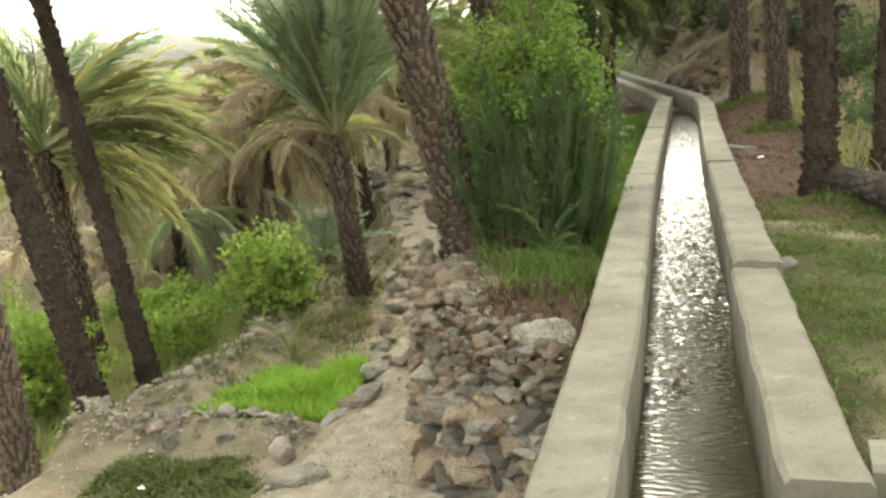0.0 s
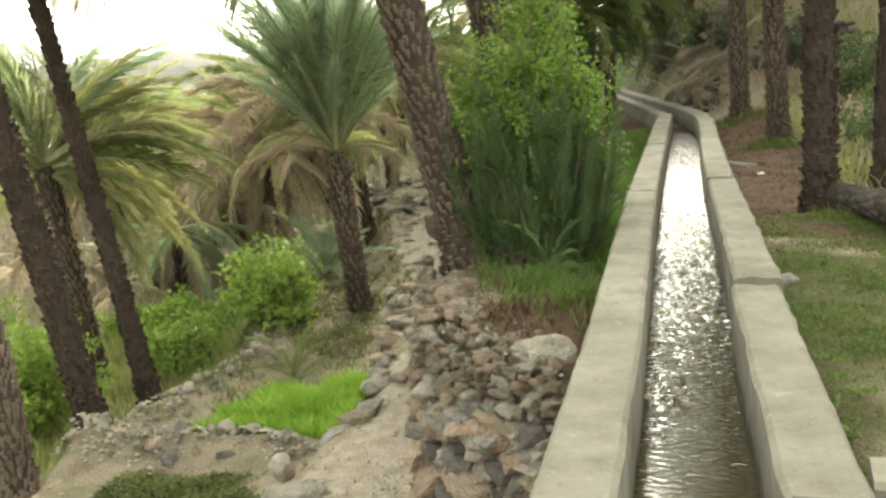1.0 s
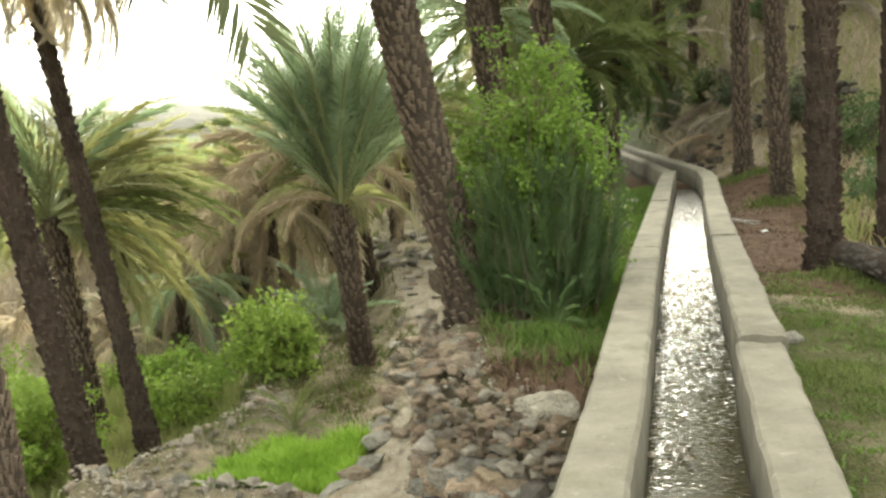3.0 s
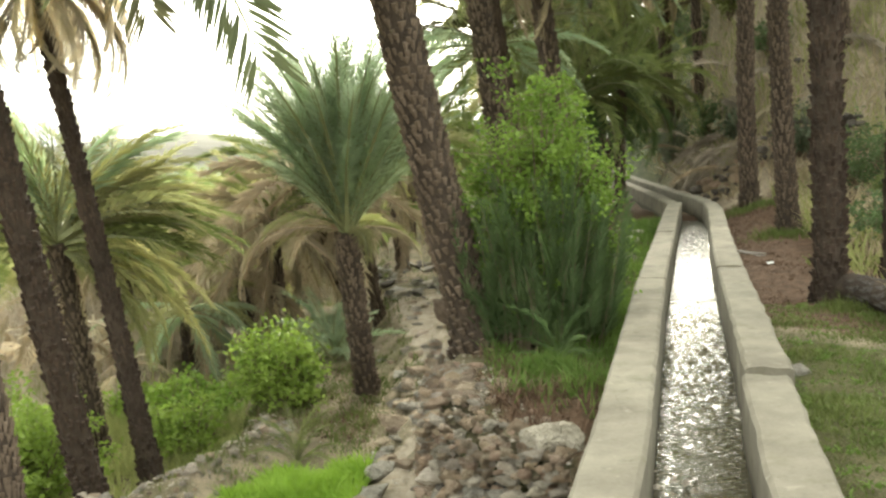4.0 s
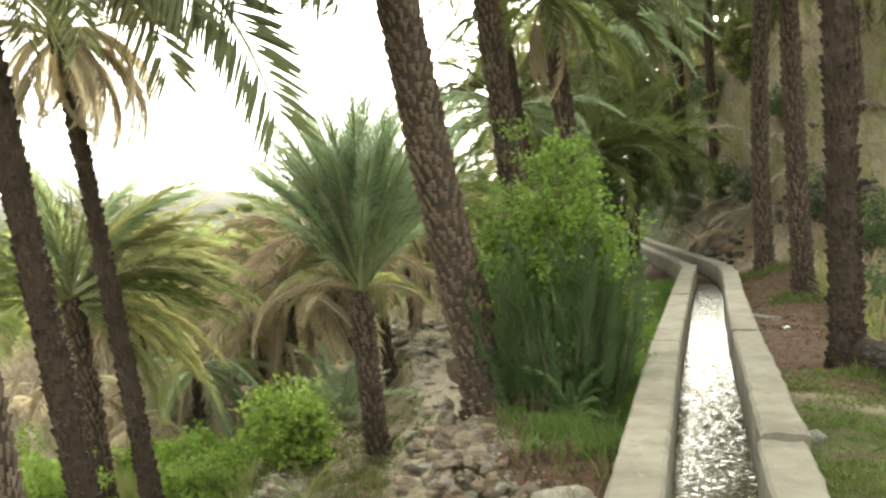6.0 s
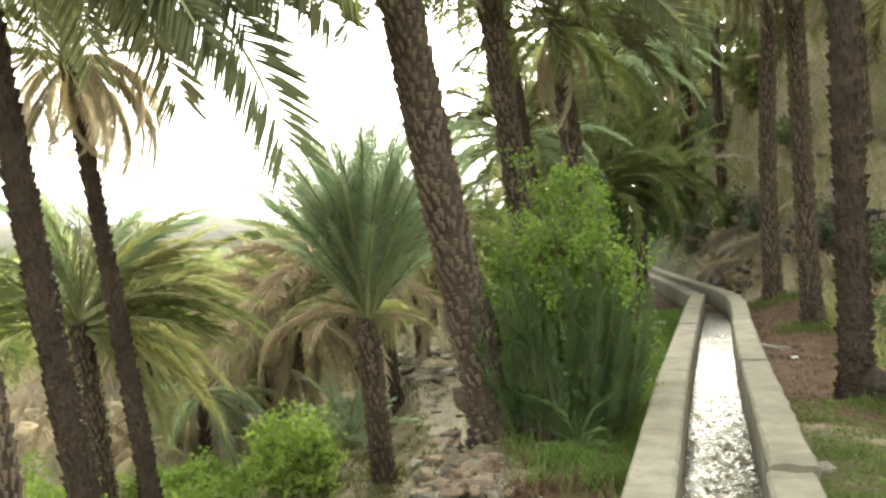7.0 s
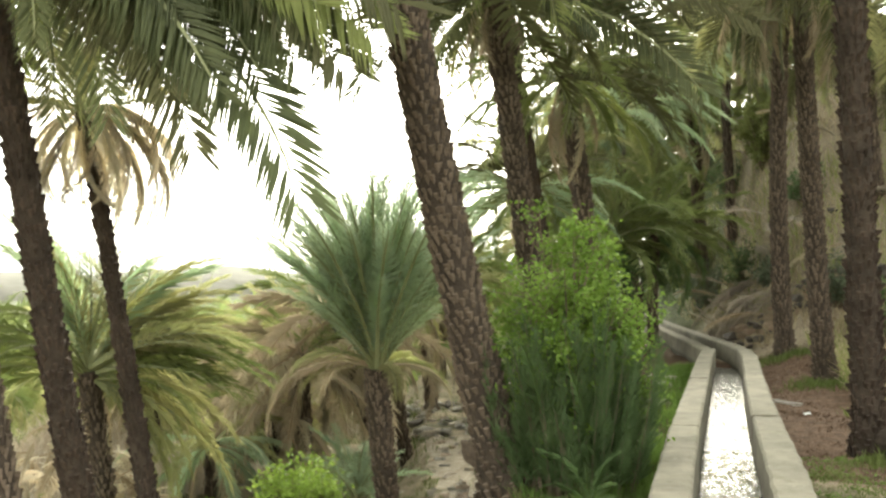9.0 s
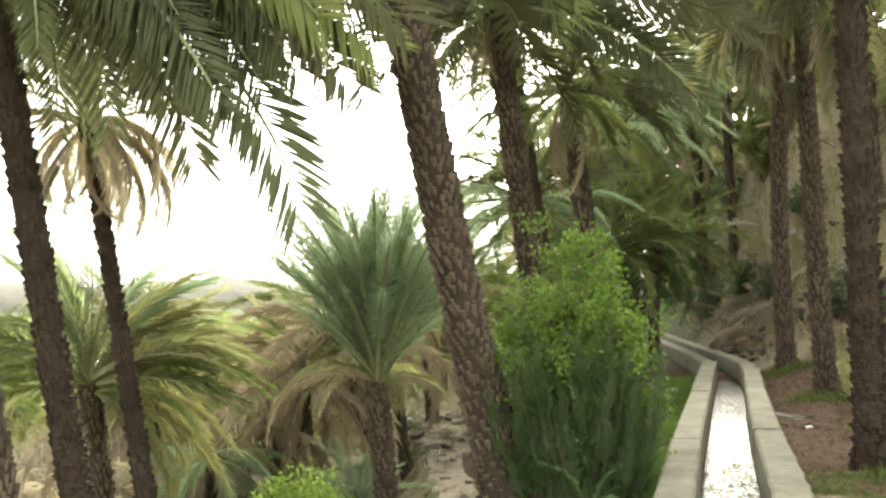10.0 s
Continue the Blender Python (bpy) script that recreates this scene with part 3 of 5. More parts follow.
    return FRONDS[key]


def bezier(a, m, b, s):
    """Through m at half way."""
    c = 2 * m - (a + b) / 2
    return a * (1 - s) ** 2 + c * 2 * s * (1 - s) + b * s * s


def trunk_mesh(a, m, b, r0, r1, seed, mat, row=0.085, around=12, knob=0.035, flare=0.3):
    """A palm trunk from a through m to b (local), covered in the stubs of old leaf bases."""
    rnd = random.Random(seed)
    length = (m - a).length + (b - m).length
    n, k = max(6, int(length / 0.16)), 14
    verts, faces = [], []

    def frame_at(s):
        p = bezier(a, m, b, s)
        d = (bezier(a, m, b, min(1, s + 0.01)) - bezier(a, m, b, max(0, s - 0.01))).normalized()
        x = Vector((1, 0, 0))
        y = d.cross(x).normalized()
        return p, d, y.cross(d).normalized(), y

    def radius(s):
        return (r0 + (r1 - r0) * s) * (1 + flare * math.exp(-s * length / 0.3)) * (1 + 0.05 * noise.noise((seed, s * length * 1.2, 0)))

    for i in range(n + 1):
        s = i / n
        p, d, x, y = frame_at(s)
        r = radius(s) * 0.95
        for j in range(k):
            t = 2 * math.pi * j / k
            verts.append(p + (x * math.cos(t) + y * math.sin(t)) * r - d * (0.25 if i == 0 else 0))
    for i in range(n):
        for j in range(k):
            faces.append((i * k + j, i * k + (j + 1) % k, (i + 1) * k + (j + 1) % k, (i + 1) * k + j))
    faces.append(tuple(n * k + j for j in range(k)))
    tube_faces = len(faces)
    rows = int(length / row)
    for i in range(rows):
        s0 = (i + 0.1) / rows
        for j in range(around):
            if rnd.random() < 0.06:
                continue
            t = 2 * math.pi * (j + 0.5 * (i % 2) + rnd.uniform(-0.28, 0.28)) / around + i * 0.05
            s = s0 + rnd.uniform(-0.45, 0.45) / rows
            s = min(max(s, 0.0), 0.985)
            p, d, x, y = frame_at(s)
            r = radius(s)
            wide = math.pi / around * rnd.uniform(0.55, 0.9)
            tall = row * rnd.uniform(0.6, 1.3)
            out = knob * rnd.uniform(0.2, 1.3)

            def at(tt, rr, h):
                return p + (x * math.cos(tt) + y * math.sin(tt)) * rr + d * h
            v = len(verts)
            verts += [at(t - wide * 0.5, r * 0.9, -0.25 * tall), at(t + wide * 0.5, r * 0.9, -0.25 * tall),
                      at(t + wide * 0.8, r + out * 0.7, tall * 0.7), at(t - wide * 0.8, r + out * 0.7, tall * 0.7),
                      at(t, r + out, tall * 0.62), at(t, r * 0.9, tall * 0.8), at(t, r * 0.97, -0.45 * tall)]
            faces += [(v, v + 6, v + 4, v + 3), (v + 6, v + 1, v + 2, v + 4), (v + 3, v + 4, v + 5), (v + 4, v + 2, v + 5), (v, v + 3, v + 5), (v + 1, v + 5, v + 2)]
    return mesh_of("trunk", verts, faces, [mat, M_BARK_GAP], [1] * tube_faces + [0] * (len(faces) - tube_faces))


def palm(base, mid, top, r0, r1, crown, label, seed, mat=None, name="date_palm", row=0.085, around=12, knob=0.035, group="date palms", flare=0.3):
    """crown: rows of (number, lowest and highest angle, shortest and longest leaf, shape, tint[, first and last bearing])."""
    base, mid, top = Vector(base), Vector(mid), Vector(top)
    rnd = random.Random(seed)
    tree = thing(name, base, label, "palm tree", group)
    part("trunk", trunk_mesh(Vector(), mid - base, top - base, r0, r1, seed, mat or M_TRUNK, row, around, knob, flare), tree)
    add_fronds(tree, top - base, crown, rnd)
    return tree


def add_fronds(tree, head, crown, rnd):
    turn = rnd.uniform(0, 360)
    for number, e0, e1, l0, l1, shape, tint, *arc in crown:
        for i in range(number):
            turn += 137.5 + rnd.uniform(-12, 12)
            bearing = turn if not arc else arc[0] + (arc[1] - arc[0]) * (i + rnd.random()) / number
            lift = e0 + (e1 - e0) * (i + rnd.random()) / number
            size = rnd.uniform(l0, l1) / 3.0
            o = part("frond", frond_mesh(shape, tint, rnd.randrange(3)), tree)
            o.matrix_basis = Matrix.Translation(head + Vector((0, 0, rnd.uniform(-0.12, 0.08)))) @ pose(0, 0, 0, 0, 0, bearing) @ pose(0, 0, 0, rnd.uniform(-25, 25), -lift, 0) @ Matrix.Scale(size, 4)


def frond_to(tree, head, tip, shape, tint, variant=0, roll=0.0):
    """One leaf from the crown's heart to a given place of its tip."""
    way = Vector(tip) - Vector(head)
    me = frond_mesh(shape, tint, variant)
    end = TIPS[(shape, tint, variant)]
    bearing, lift = math.degrees(math.atan2(way.y, way.x)), math.degrees(math.atan2(way.z, math.hypot(way.x, way.y)))
    b, u = bearing, lift
    for _ in range(8):
        v = (pose(0, 0, 0, 0, 0, b) @ pose(0, 0, 0, roll, -u, 0)) @ end
        b += (bearing - math.degrees(math.atan2(v.y, v.x)) + 180) % 360 - 180
        u += lift - math.degrees(math.atan2(v.z, math.hypot(v.x, v.y)))
    o = part("frond", me, tree)
    o.matrix_basis = Matrix.Translation(Vector(head) - tree.matrix_world.translation) @ pose(0, 0, 0, 0, 0, b) @ pose(0, 0, 0, roll, -u, 0) @ Matrix.Scale(way.length / end.length, 4)


def ordinary(rnd, size=1.0, dry=0.4, tint="green"):
    """A usual crown: upright leaves, arching ones, and a skirt of dry ones."""
    return [(9, 45, 85, 2.2 * size, 2.8 * size, "up", tint), (12, 5, 50, 2.6 * size, 3.3 * size, "arch", tint),
            (7, -20, 10, 2.4 * size, 3.0 * size, "arch", "olive"), (int(10 * dry), -60, -25, 1.8 * size, 2.4 * size, "hang", "dry")]


# bearings: 0 is +x (right), 90 is +y (ahead), 180 left, 270 towards the viewer
RP = random.Random(3)
A_HEAD, B_HEAD = (-6.85, 8.5, 6.0), (-6.97, 10.5, 4.1)
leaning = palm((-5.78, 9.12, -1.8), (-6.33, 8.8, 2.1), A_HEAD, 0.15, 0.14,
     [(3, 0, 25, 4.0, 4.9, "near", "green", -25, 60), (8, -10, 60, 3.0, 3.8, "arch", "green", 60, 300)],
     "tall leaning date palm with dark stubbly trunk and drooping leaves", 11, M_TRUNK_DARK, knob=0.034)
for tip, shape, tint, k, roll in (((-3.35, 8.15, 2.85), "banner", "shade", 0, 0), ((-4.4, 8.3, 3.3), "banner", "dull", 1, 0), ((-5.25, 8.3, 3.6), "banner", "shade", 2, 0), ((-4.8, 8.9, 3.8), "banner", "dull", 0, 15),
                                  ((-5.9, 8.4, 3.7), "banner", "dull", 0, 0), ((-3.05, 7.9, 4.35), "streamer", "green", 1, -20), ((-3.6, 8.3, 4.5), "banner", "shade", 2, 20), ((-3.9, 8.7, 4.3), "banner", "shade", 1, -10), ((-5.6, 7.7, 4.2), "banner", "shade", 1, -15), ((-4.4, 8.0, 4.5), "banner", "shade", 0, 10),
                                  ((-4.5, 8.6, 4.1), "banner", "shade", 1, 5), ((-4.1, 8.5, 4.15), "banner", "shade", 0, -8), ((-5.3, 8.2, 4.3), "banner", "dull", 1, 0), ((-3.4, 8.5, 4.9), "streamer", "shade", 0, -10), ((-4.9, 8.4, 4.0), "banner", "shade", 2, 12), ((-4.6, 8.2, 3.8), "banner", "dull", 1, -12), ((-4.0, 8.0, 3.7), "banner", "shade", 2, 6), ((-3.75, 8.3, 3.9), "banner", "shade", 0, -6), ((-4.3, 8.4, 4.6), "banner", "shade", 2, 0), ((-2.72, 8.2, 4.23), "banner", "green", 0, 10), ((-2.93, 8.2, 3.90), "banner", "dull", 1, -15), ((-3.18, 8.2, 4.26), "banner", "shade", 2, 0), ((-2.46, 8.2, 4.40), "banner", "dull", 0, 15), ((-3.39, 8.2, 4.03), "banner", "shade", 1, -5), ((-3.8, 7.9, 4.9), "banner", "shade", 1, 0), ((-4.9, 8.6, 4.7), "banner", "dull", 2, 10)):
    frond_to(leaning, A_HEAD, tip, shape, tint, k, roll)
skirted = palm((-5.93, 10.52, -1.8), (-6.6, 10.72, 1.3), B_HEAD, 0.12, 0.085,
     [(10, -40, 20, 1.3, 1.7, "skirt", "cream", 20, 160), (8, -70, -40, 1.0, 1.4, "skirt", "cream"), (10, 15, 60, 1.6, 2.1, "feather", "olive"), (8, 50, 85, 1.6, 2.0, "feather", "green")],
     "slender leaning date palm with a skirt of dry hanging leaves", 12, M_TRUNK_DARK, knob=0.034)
for i, (dx, dz) in enumerate(2 * ((-0.62, -0.75), (-0.5, -1.05), (-0.3, -1.25), (0.15, -1.35), (0.36, -1.4), (0.5, -1.3), (0.68, -1.3), (0.8, -1.2), (0.95, -1.0), (1.05, -0.75), (0.85, -0.8), (-0.7, -0.5))):
    frond_to(skirted, B_HEAD, (B_HEAD[0] + dx * 1.15 + 0.07 * math.sin(i * 5.3), B_HEAD[1] + 0.35 * math.sin(i * 2.1), B_HEAD[2] + dz + 0.1 * math.sin(i * 1.7)), "skirt", "cream", i % 3, 25 * math.sin(i * 3.7))
C_HEAD = (-7.6, 11.5, 0.95)
bushy = palm((-7.35, 11.75, -2.1), (-7.45, 11.65, -0.6), C_HEAD, 0.13, 0.13,
     [(12, 58, 86, 2.1, 2.6, "feather", "blue", 25, 250), (7, 62, 92, 2.0, 2.4, "feather", "olive", 25, 250), (13, 28, 60, 2.0, 2.5, "feather", "olive", -8, 75), (11, 8, 42, 2.0, 2.5, "feather", "green", -8, 70), (8, 15, 45, 2.0, 2.4, "feather", "green", 60, 290), (11, -35, 10, 1.8, 2.4, "feather", "olive", -12, 80), (6, 5, 40, 1.8, 2.2, "feather", "green", 180, 280), (5, -75, -50, 1.4, 1.8, "hang", "dry", -40, 120)],
     "bushy date palm with green leaves above and yellowing leaves below", 13)
palm((-5.15, 6.88, -1.5), (-5.95, 7.5, 1.2), (-7.6, 8.0, 5.6), 0.13, 0.12, ordinary(RP, 1.0), "leaning date palm at the edge of the terrace", 14)
Y_HEAD = (-4.14, 12.75, 0.9)
young = palm((-3.97, 12.8, -1.3), (-4.1, 12.78, 0.0), Y_HEAD, 0.15, 0.15,
     [(14, 86, 108, 2.2, 2.6, "plume", "blue"), (36, 68, 89, 2.4, 2.85, "plume", "blue"), (34, 58, 75, 2.0, 2.5, "plume", "blue"), (14, 48, 60, 1.4, 1.8, "plume", "blue"), (5, 10, 35, 1.0, 1.4, "arch", "olive")],
     "young date palm with an upright tuft of bluish green leaves", 15, flare=0.15)
for tip, k in (((-5.35, 12.6, 0.75), 0), ((-5.75, 12.9, 0.25), 1), ((-5.1, 13.2, 0.45), 2), ((-5.5, 12.3, 0.15), 0), ((-3.2, 13.0, 0.4), 1)):
    frond_to(young, Y_HEAD, tip, "skirt", "dry", k, 10)
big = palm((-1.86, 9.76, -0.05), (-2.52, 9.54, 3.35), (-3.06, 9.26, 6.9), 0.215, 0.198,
     # Unseen leaves bearing -60 to 40 are added to shade the near water.
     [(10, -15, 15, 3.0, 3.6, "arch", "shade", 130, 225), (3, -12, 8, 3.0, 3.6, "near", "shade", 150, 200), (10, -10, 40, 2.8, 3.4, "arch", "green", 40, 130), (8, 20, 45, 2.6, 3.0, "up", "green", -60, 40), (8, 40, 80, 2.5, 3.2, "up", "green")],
     "big leaning date palm with a knobbly brown trunk", 16, knob=0.026, row=0.075, around=14, flare=0.5)
S_HEAD = (-2.68, 13.55, 5.95)
scaly = palm((-2.03, 14.05, -0.05), (-2.38, 13.85, 3.2), S_HEAD, 0.17, 0.155,
     [(5, -75, -35, 0.8, 1.2, "hang", "dry"), (16, -10, 30, 2.6, 3.2, "feather", "dull"), (14, 30, 80, 2.4, 3.0, "up", "dull")],
     "date palm with a thick scaly trunk", 17, row=0.08, around=12, knob=0.035)
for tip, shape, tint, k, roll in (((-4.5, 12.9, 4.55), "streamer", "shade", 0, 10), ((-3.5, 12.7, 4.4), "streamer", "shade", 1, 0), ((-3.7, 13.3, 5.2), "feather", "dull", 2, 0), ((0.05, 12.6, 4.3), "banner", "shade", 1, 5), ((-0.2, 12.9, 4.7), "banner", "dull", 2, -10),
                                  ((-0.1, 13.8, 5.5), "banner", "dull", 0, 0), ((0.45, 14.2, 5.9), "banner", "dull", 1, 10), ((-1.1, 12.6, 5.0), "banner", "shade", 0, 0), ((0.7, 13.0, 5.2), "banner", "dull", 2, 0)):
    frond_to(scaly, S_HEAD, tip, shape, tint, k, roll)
palm((-2.6, 20.0, 0.0), (-3.1, 19.8, 3.6), (-3.6, 19.5, 7.6), 0.13, 0.12, ordinary(RP, 1.0), "thin dark date palm behind the others", 18, M_TRUNK_DARK, row=0.16)
palm((-1.62, 18.3, 0.0), (-1.95, 18.08, 2.9), (-2.21, 17.84, 5.65), 0.18, 0.165,
     [(14, -5, 45, 2.2, 2.8, "feather", "green"), (8, 45, 85, 2.0, 2.4, "up", "dull"), (9, -40, 0, 2.0, 2.4, "feather", "green"), (6, -15, 25, 2.4, 3.0, "feather", "dull", -40, 30), (6, -70, -45, 1.4, 2.0, "hang", "dry")],
     "date palm with a scaly trunk and a full green crown", 19, row=0.14)
palm((0.1, 39.5, land(0.1, 39.5) - 0.05), (-0.02, 39.2, 4.5), (-0.15, 39, 8.2), 0.25, 0.22, ordinary(RP, 1.4), "date palm beyond the bend of the channel", 20, row=0.2)
# Both feather rows lie above view, added to block sun from the near water.
tall = palm((1.79, 23.98, 0.3), (1.75, 24.2, 4.5), (2.0, 24.0, 9.0), 0.2, 0.165, ordinary(RP, 1.2, 1.0) + [(14, 15, 60, 2.8, 3.4, "feather", "dull", 120, 235)], "tall straight date palm with a grassy base", 21, row=0.11)
rough = palm((2.14, 19.56, 0.12), (1.98, 19.7, 4.2), (1.92, 19.78, 8.2), 0.195, 0.155, ordinary(RP, 1.2, 1.0) + [(14, 5, 50, 2.8, 3.4, "feather", "dull", 120, 235)], "tall date palm with a rough brown trunk", 22, row=0.1, knob=0.035)
for tip, k in (((-0.3, 19.2, 6.9), 0), ((0.7, 19.0, 6.2), 1), ((1.0, 19.4, 5.5), 2), ((0.2, 19.8, 6.0), 0), ((1.5, 18.9, 5.7), 1), ((-0.8, 20.2, 7.2), 2), ((2.9, 19.2, 6.0), 1), ((2.5, 18.8, 5.4), 0)):
    frond_to(rough, (1.92, 19.78, 8.2), tip, "banner", ("dull", "shade")[k % 2], k, 0)
for tip, k in (((0.0, 23.0, 7.6), 1), ((0.9, 23.2, 6.8), 0), ((-0.6, 23.6, 8.0), 2), ((1.4, 23.0, 6.3), 2), ((3.2, 23.4, 6.8), 0)):
    frond_to(tall, (2.0, 24.0, 9.0), tip, "banner", "dull", k, 0)
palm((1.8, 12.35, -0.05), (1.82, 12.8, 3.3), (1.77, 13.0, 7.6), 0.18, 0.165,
     # Leaves bearing 140 to 250 are unseen, added to keep sun off near water.
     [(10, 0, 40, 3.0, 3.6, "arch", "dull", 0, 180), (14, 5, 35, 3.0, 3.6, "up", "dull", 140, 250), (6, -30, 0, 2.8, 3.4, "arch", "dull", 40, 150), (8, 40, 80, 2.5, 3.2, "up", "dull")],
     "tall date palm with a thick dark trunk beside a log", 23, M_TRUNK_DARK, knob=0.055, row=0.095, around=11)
palm(on_land(2.75, 13.5, -0.05), (2.85, 13.7, 3.4), (2.9, 13.8, 7.4), 0.17, 0.15, ordinary(RP, 1.1), "dark date palm on the slope", 24, M_TRUNK_DARK, row=0.15)
# palms added out of view behind the viewer, for reflections
for x, y, h, s in ((-5.2, -9.0, 6.0, 31), (4.0, -5.0, 6.5, 32), (7.0, 1.0, 6.0, 33), (-14.0, -3.5, 6.0, 34)):
    palm(on_land(x, y, -0.05), on_land(x + 0.1, y, h * 0.5), on_land(x + 0.3, y, h), 0.2, 0.17, ordinary(RP, 1.1), "tall date palm added to the grove out of view", s, row=0.2)
# the greyish palms in the middle distance, behind the bright bush
for x, y, h, s in ((-2.5, 26.5, 3.0, 36), (-1.3, 28.5, 3.3, 37), (-3.1, 31.0, 4.6, 38), (-2.2, 35.0, 5.6, 39)):
    palm(on_land(x, y, -0.05), on_land(x, y, h * 0.5), on_land(x + 0.1, y, h), 0.16, 0.14,
         [(16, 35, 85, 2.4, 3.0, "plume", "green"), (14, 0, 45, 2.4, 3.0, "arch", "green"), (8, -35, 0, 2.0, 2.6, "arch", "dark")], "grey-green date palm in the middle of the grove", s, row=0.2, around=8)
for x, y, z, foot, s in ((-2.1, 28.0, 6.6, -1.9, 151), (-1.4, 31.0, 8.4, -2.1, 152), (-3.0, 33.0, 8.6, -3.2, 153), (-4.1, 24.5, 4.3, -4.0, 154), (0.9, 36.0, 9.6, 1.1, 155)):
    palm(on_land(foot, y, -0.05), (x + 0.1, y, (z + land(x, y)) * 0.5), (x, y, z), 0.16, 0.14,
         [(12, 25, 80, 2.4, 3.0, "feather", "dull"), (16, -25, 30, 2.6, 3.2, "feather", "blue"), (8, -45, 0, 2.2, 2.8, "feather", "green")], "tall grey-green date palm in the depth of the grove", s, row=0.2, around=8)
# tall palms on the slope
for x, y, z, s in ((4.0, 35.8, 9.4, 142), (4.5, 29.7, 9.1, 143)):
    palm(on_land(x + 0.2, y, -0.05), (x + 0.1, y, (z + land(x, y)) * 0.5), (x, y, z), 0.17, 0.15,
         [(12, 20, 80, 2.6, 3.4, "up", "dull"), (16, -25, 30, 2.8, 3.6, "arch", "dull"), (8, -40, 0, 2.4, 3.0, "arch", "olive"), (8, -70, -30, 1.8, 2.4, "hang", "dry")], "tall date palm on the brushy slope", s, row=0.2, around=8)
# the palms behind the young one
palm((-7.08, 17.64, -1.5), (-7.0, 17.3, -0.4), (-6.9, 17.0, 0.8), 0.13, 0.12, [(9, -50, 0, 2.0, 2.6, "hang", "dry"), (12, -10, 40, 2.0, 2.6, "arch", "dry"), (6, 30, 65, 1.6, 2.0, "up", "green")], "date palm with many dry brown leaves", 25, row=0.15)
palm((-6.04, 18.4, -1.2), (-6.15, 17.9, 0.0), (-6.4, 17.4, 1.4), 0.14, 0.12, [(9, -45, 5, 2.0, 2.8, "hang", "dry"), (12, -5, 45, 2.0, 2.8, "arch", "dry"), (8, 40, 80, 1.8, 2.4, "up", "green")], "leaning date palm with dry brown leaves", 26, M_TRUNK_DARK, row=0.15)
palm((-5.18, 17.56, -1.1), (-5.2, 17.2, 0.0), (-5.2, 16.9, 1.2), 0.1, 0.1, [(8, -40, 10, 1.6, 2.2, "arch", "dry"), (8, 20, 70, 1.8, 2.4, "up", "green")], "thin date palm behind the path", 27, row=0.15)
palm((-5.8, 21.78, -0.8), (-5.85, 21.6, 0.4), (-5.9, 21.5, 1.6), 0.13, 0.12, ordinary(RP, 0.8, 0.8, "olive"), "date palm beside the far end of the path", 28, row=0.18)
palm((-7.85, 18.19, -1.65), (-7.9, 18.0, -0.9), (-7.95, 17.9, -0.2), 0.13, 0.12, [(16, -50, 0, 1.8, 2.4, "hang", "dry"), (8, -5, 50, 1.8, 2.2, "arch", "dry")], "short date palm with withered leaves", 29, M_TRUNK_DARK, row=0.16)
palm((-8.21, 16.2, -1.95), (-8.2, 16.1, -1.3), (-8.15, 16.0, -0.6), 0.14, 0.13, [(14, -45, 20, 1.4, 1.9, "hang", "blue"), (6, -60, 0, 1.4, 1.9, "hang", "dry"), (5, 0, 40, 1.4, 1.8, "arch", "olive")], "low date palm with grey hanging leaves", 30, row=0.16)
GROVE = ((-10.2, 17.6, 1.6), (-13, 21.5, 2.0), (-10.4, 22, 0.4), (-8.6, 21, 1.5), (-15.5, 18, 2.4), (-9.5, 26, 2.6), (-15, 27, -0.2), (-7.5, 29, 2.8), (-18, 23, 2.6), (-11, 36, 2.2), (-17, 38, -0.4), (-24, 32, 2.6),
         (-5, 33, 3.4), (-8.5, 42, 2.8), (-14, 48, 2.6), (-22, 50, -0.5), (-31, 45, 3.0), (-5, 46, 5.5), (-4.2, 27, 5.2), (-6.0, 37, 5.5), (-3.2, 52, 7))
HILLSIDE = ((4.0, 35, 5.0), (7.5, 29, 4.5), (1.2, 44, 5.0), (3.0, 48, 5.0), (5.0, 41, 5.0), (9, 36, 5), (-4.8, 57, 9), (-1.0, 50, 7), (2.0, 55, 6), (-3.8, 36, 7.5), (0.2, 52, 4.0), (-0.6, 57, 4))
for i, (x, y, h) in enumerate(GROVE + HILLSIDE):
    z = land(x, y)
    lean = RP.uniform(-0.5, 0.5)
    palm((x, y, z - 0.05), (x + lean * 0.4, y, z + h * 0.5), (x + lean, y, z + h), 0.17, 0.15, ordinary(RP, 1.0 if i < len(GROVE) else 1.3, 0.6 if i < len(GROVE) else 1.0, "green" if i % 3 else "olive"), "date palm farther off in the grove", 100 + i, row=0.22, around=8)


# ---------------------------------------------------------------- shrubs and low growth
def tube(verts, faces, idx, a, b, r0, r1, slot, k=5):
    d = (b - a).normalized()
    x = d.orthogonal().normalized()
    y = d.cross(x)
    v = len(verts)
    for p, r in ((a, r0), (b, r1)):
        for j in range(k):
            t = 2 * math.pi * j / k
            verts.append(p + (x * math.cos(t) + y * math.sin(t)) * r)
    for j in range(k):
        faces.append((v + j, v + (j + 1) % k, v + k + (j + 1) % k, v + k + j))
        idx.append(slot)


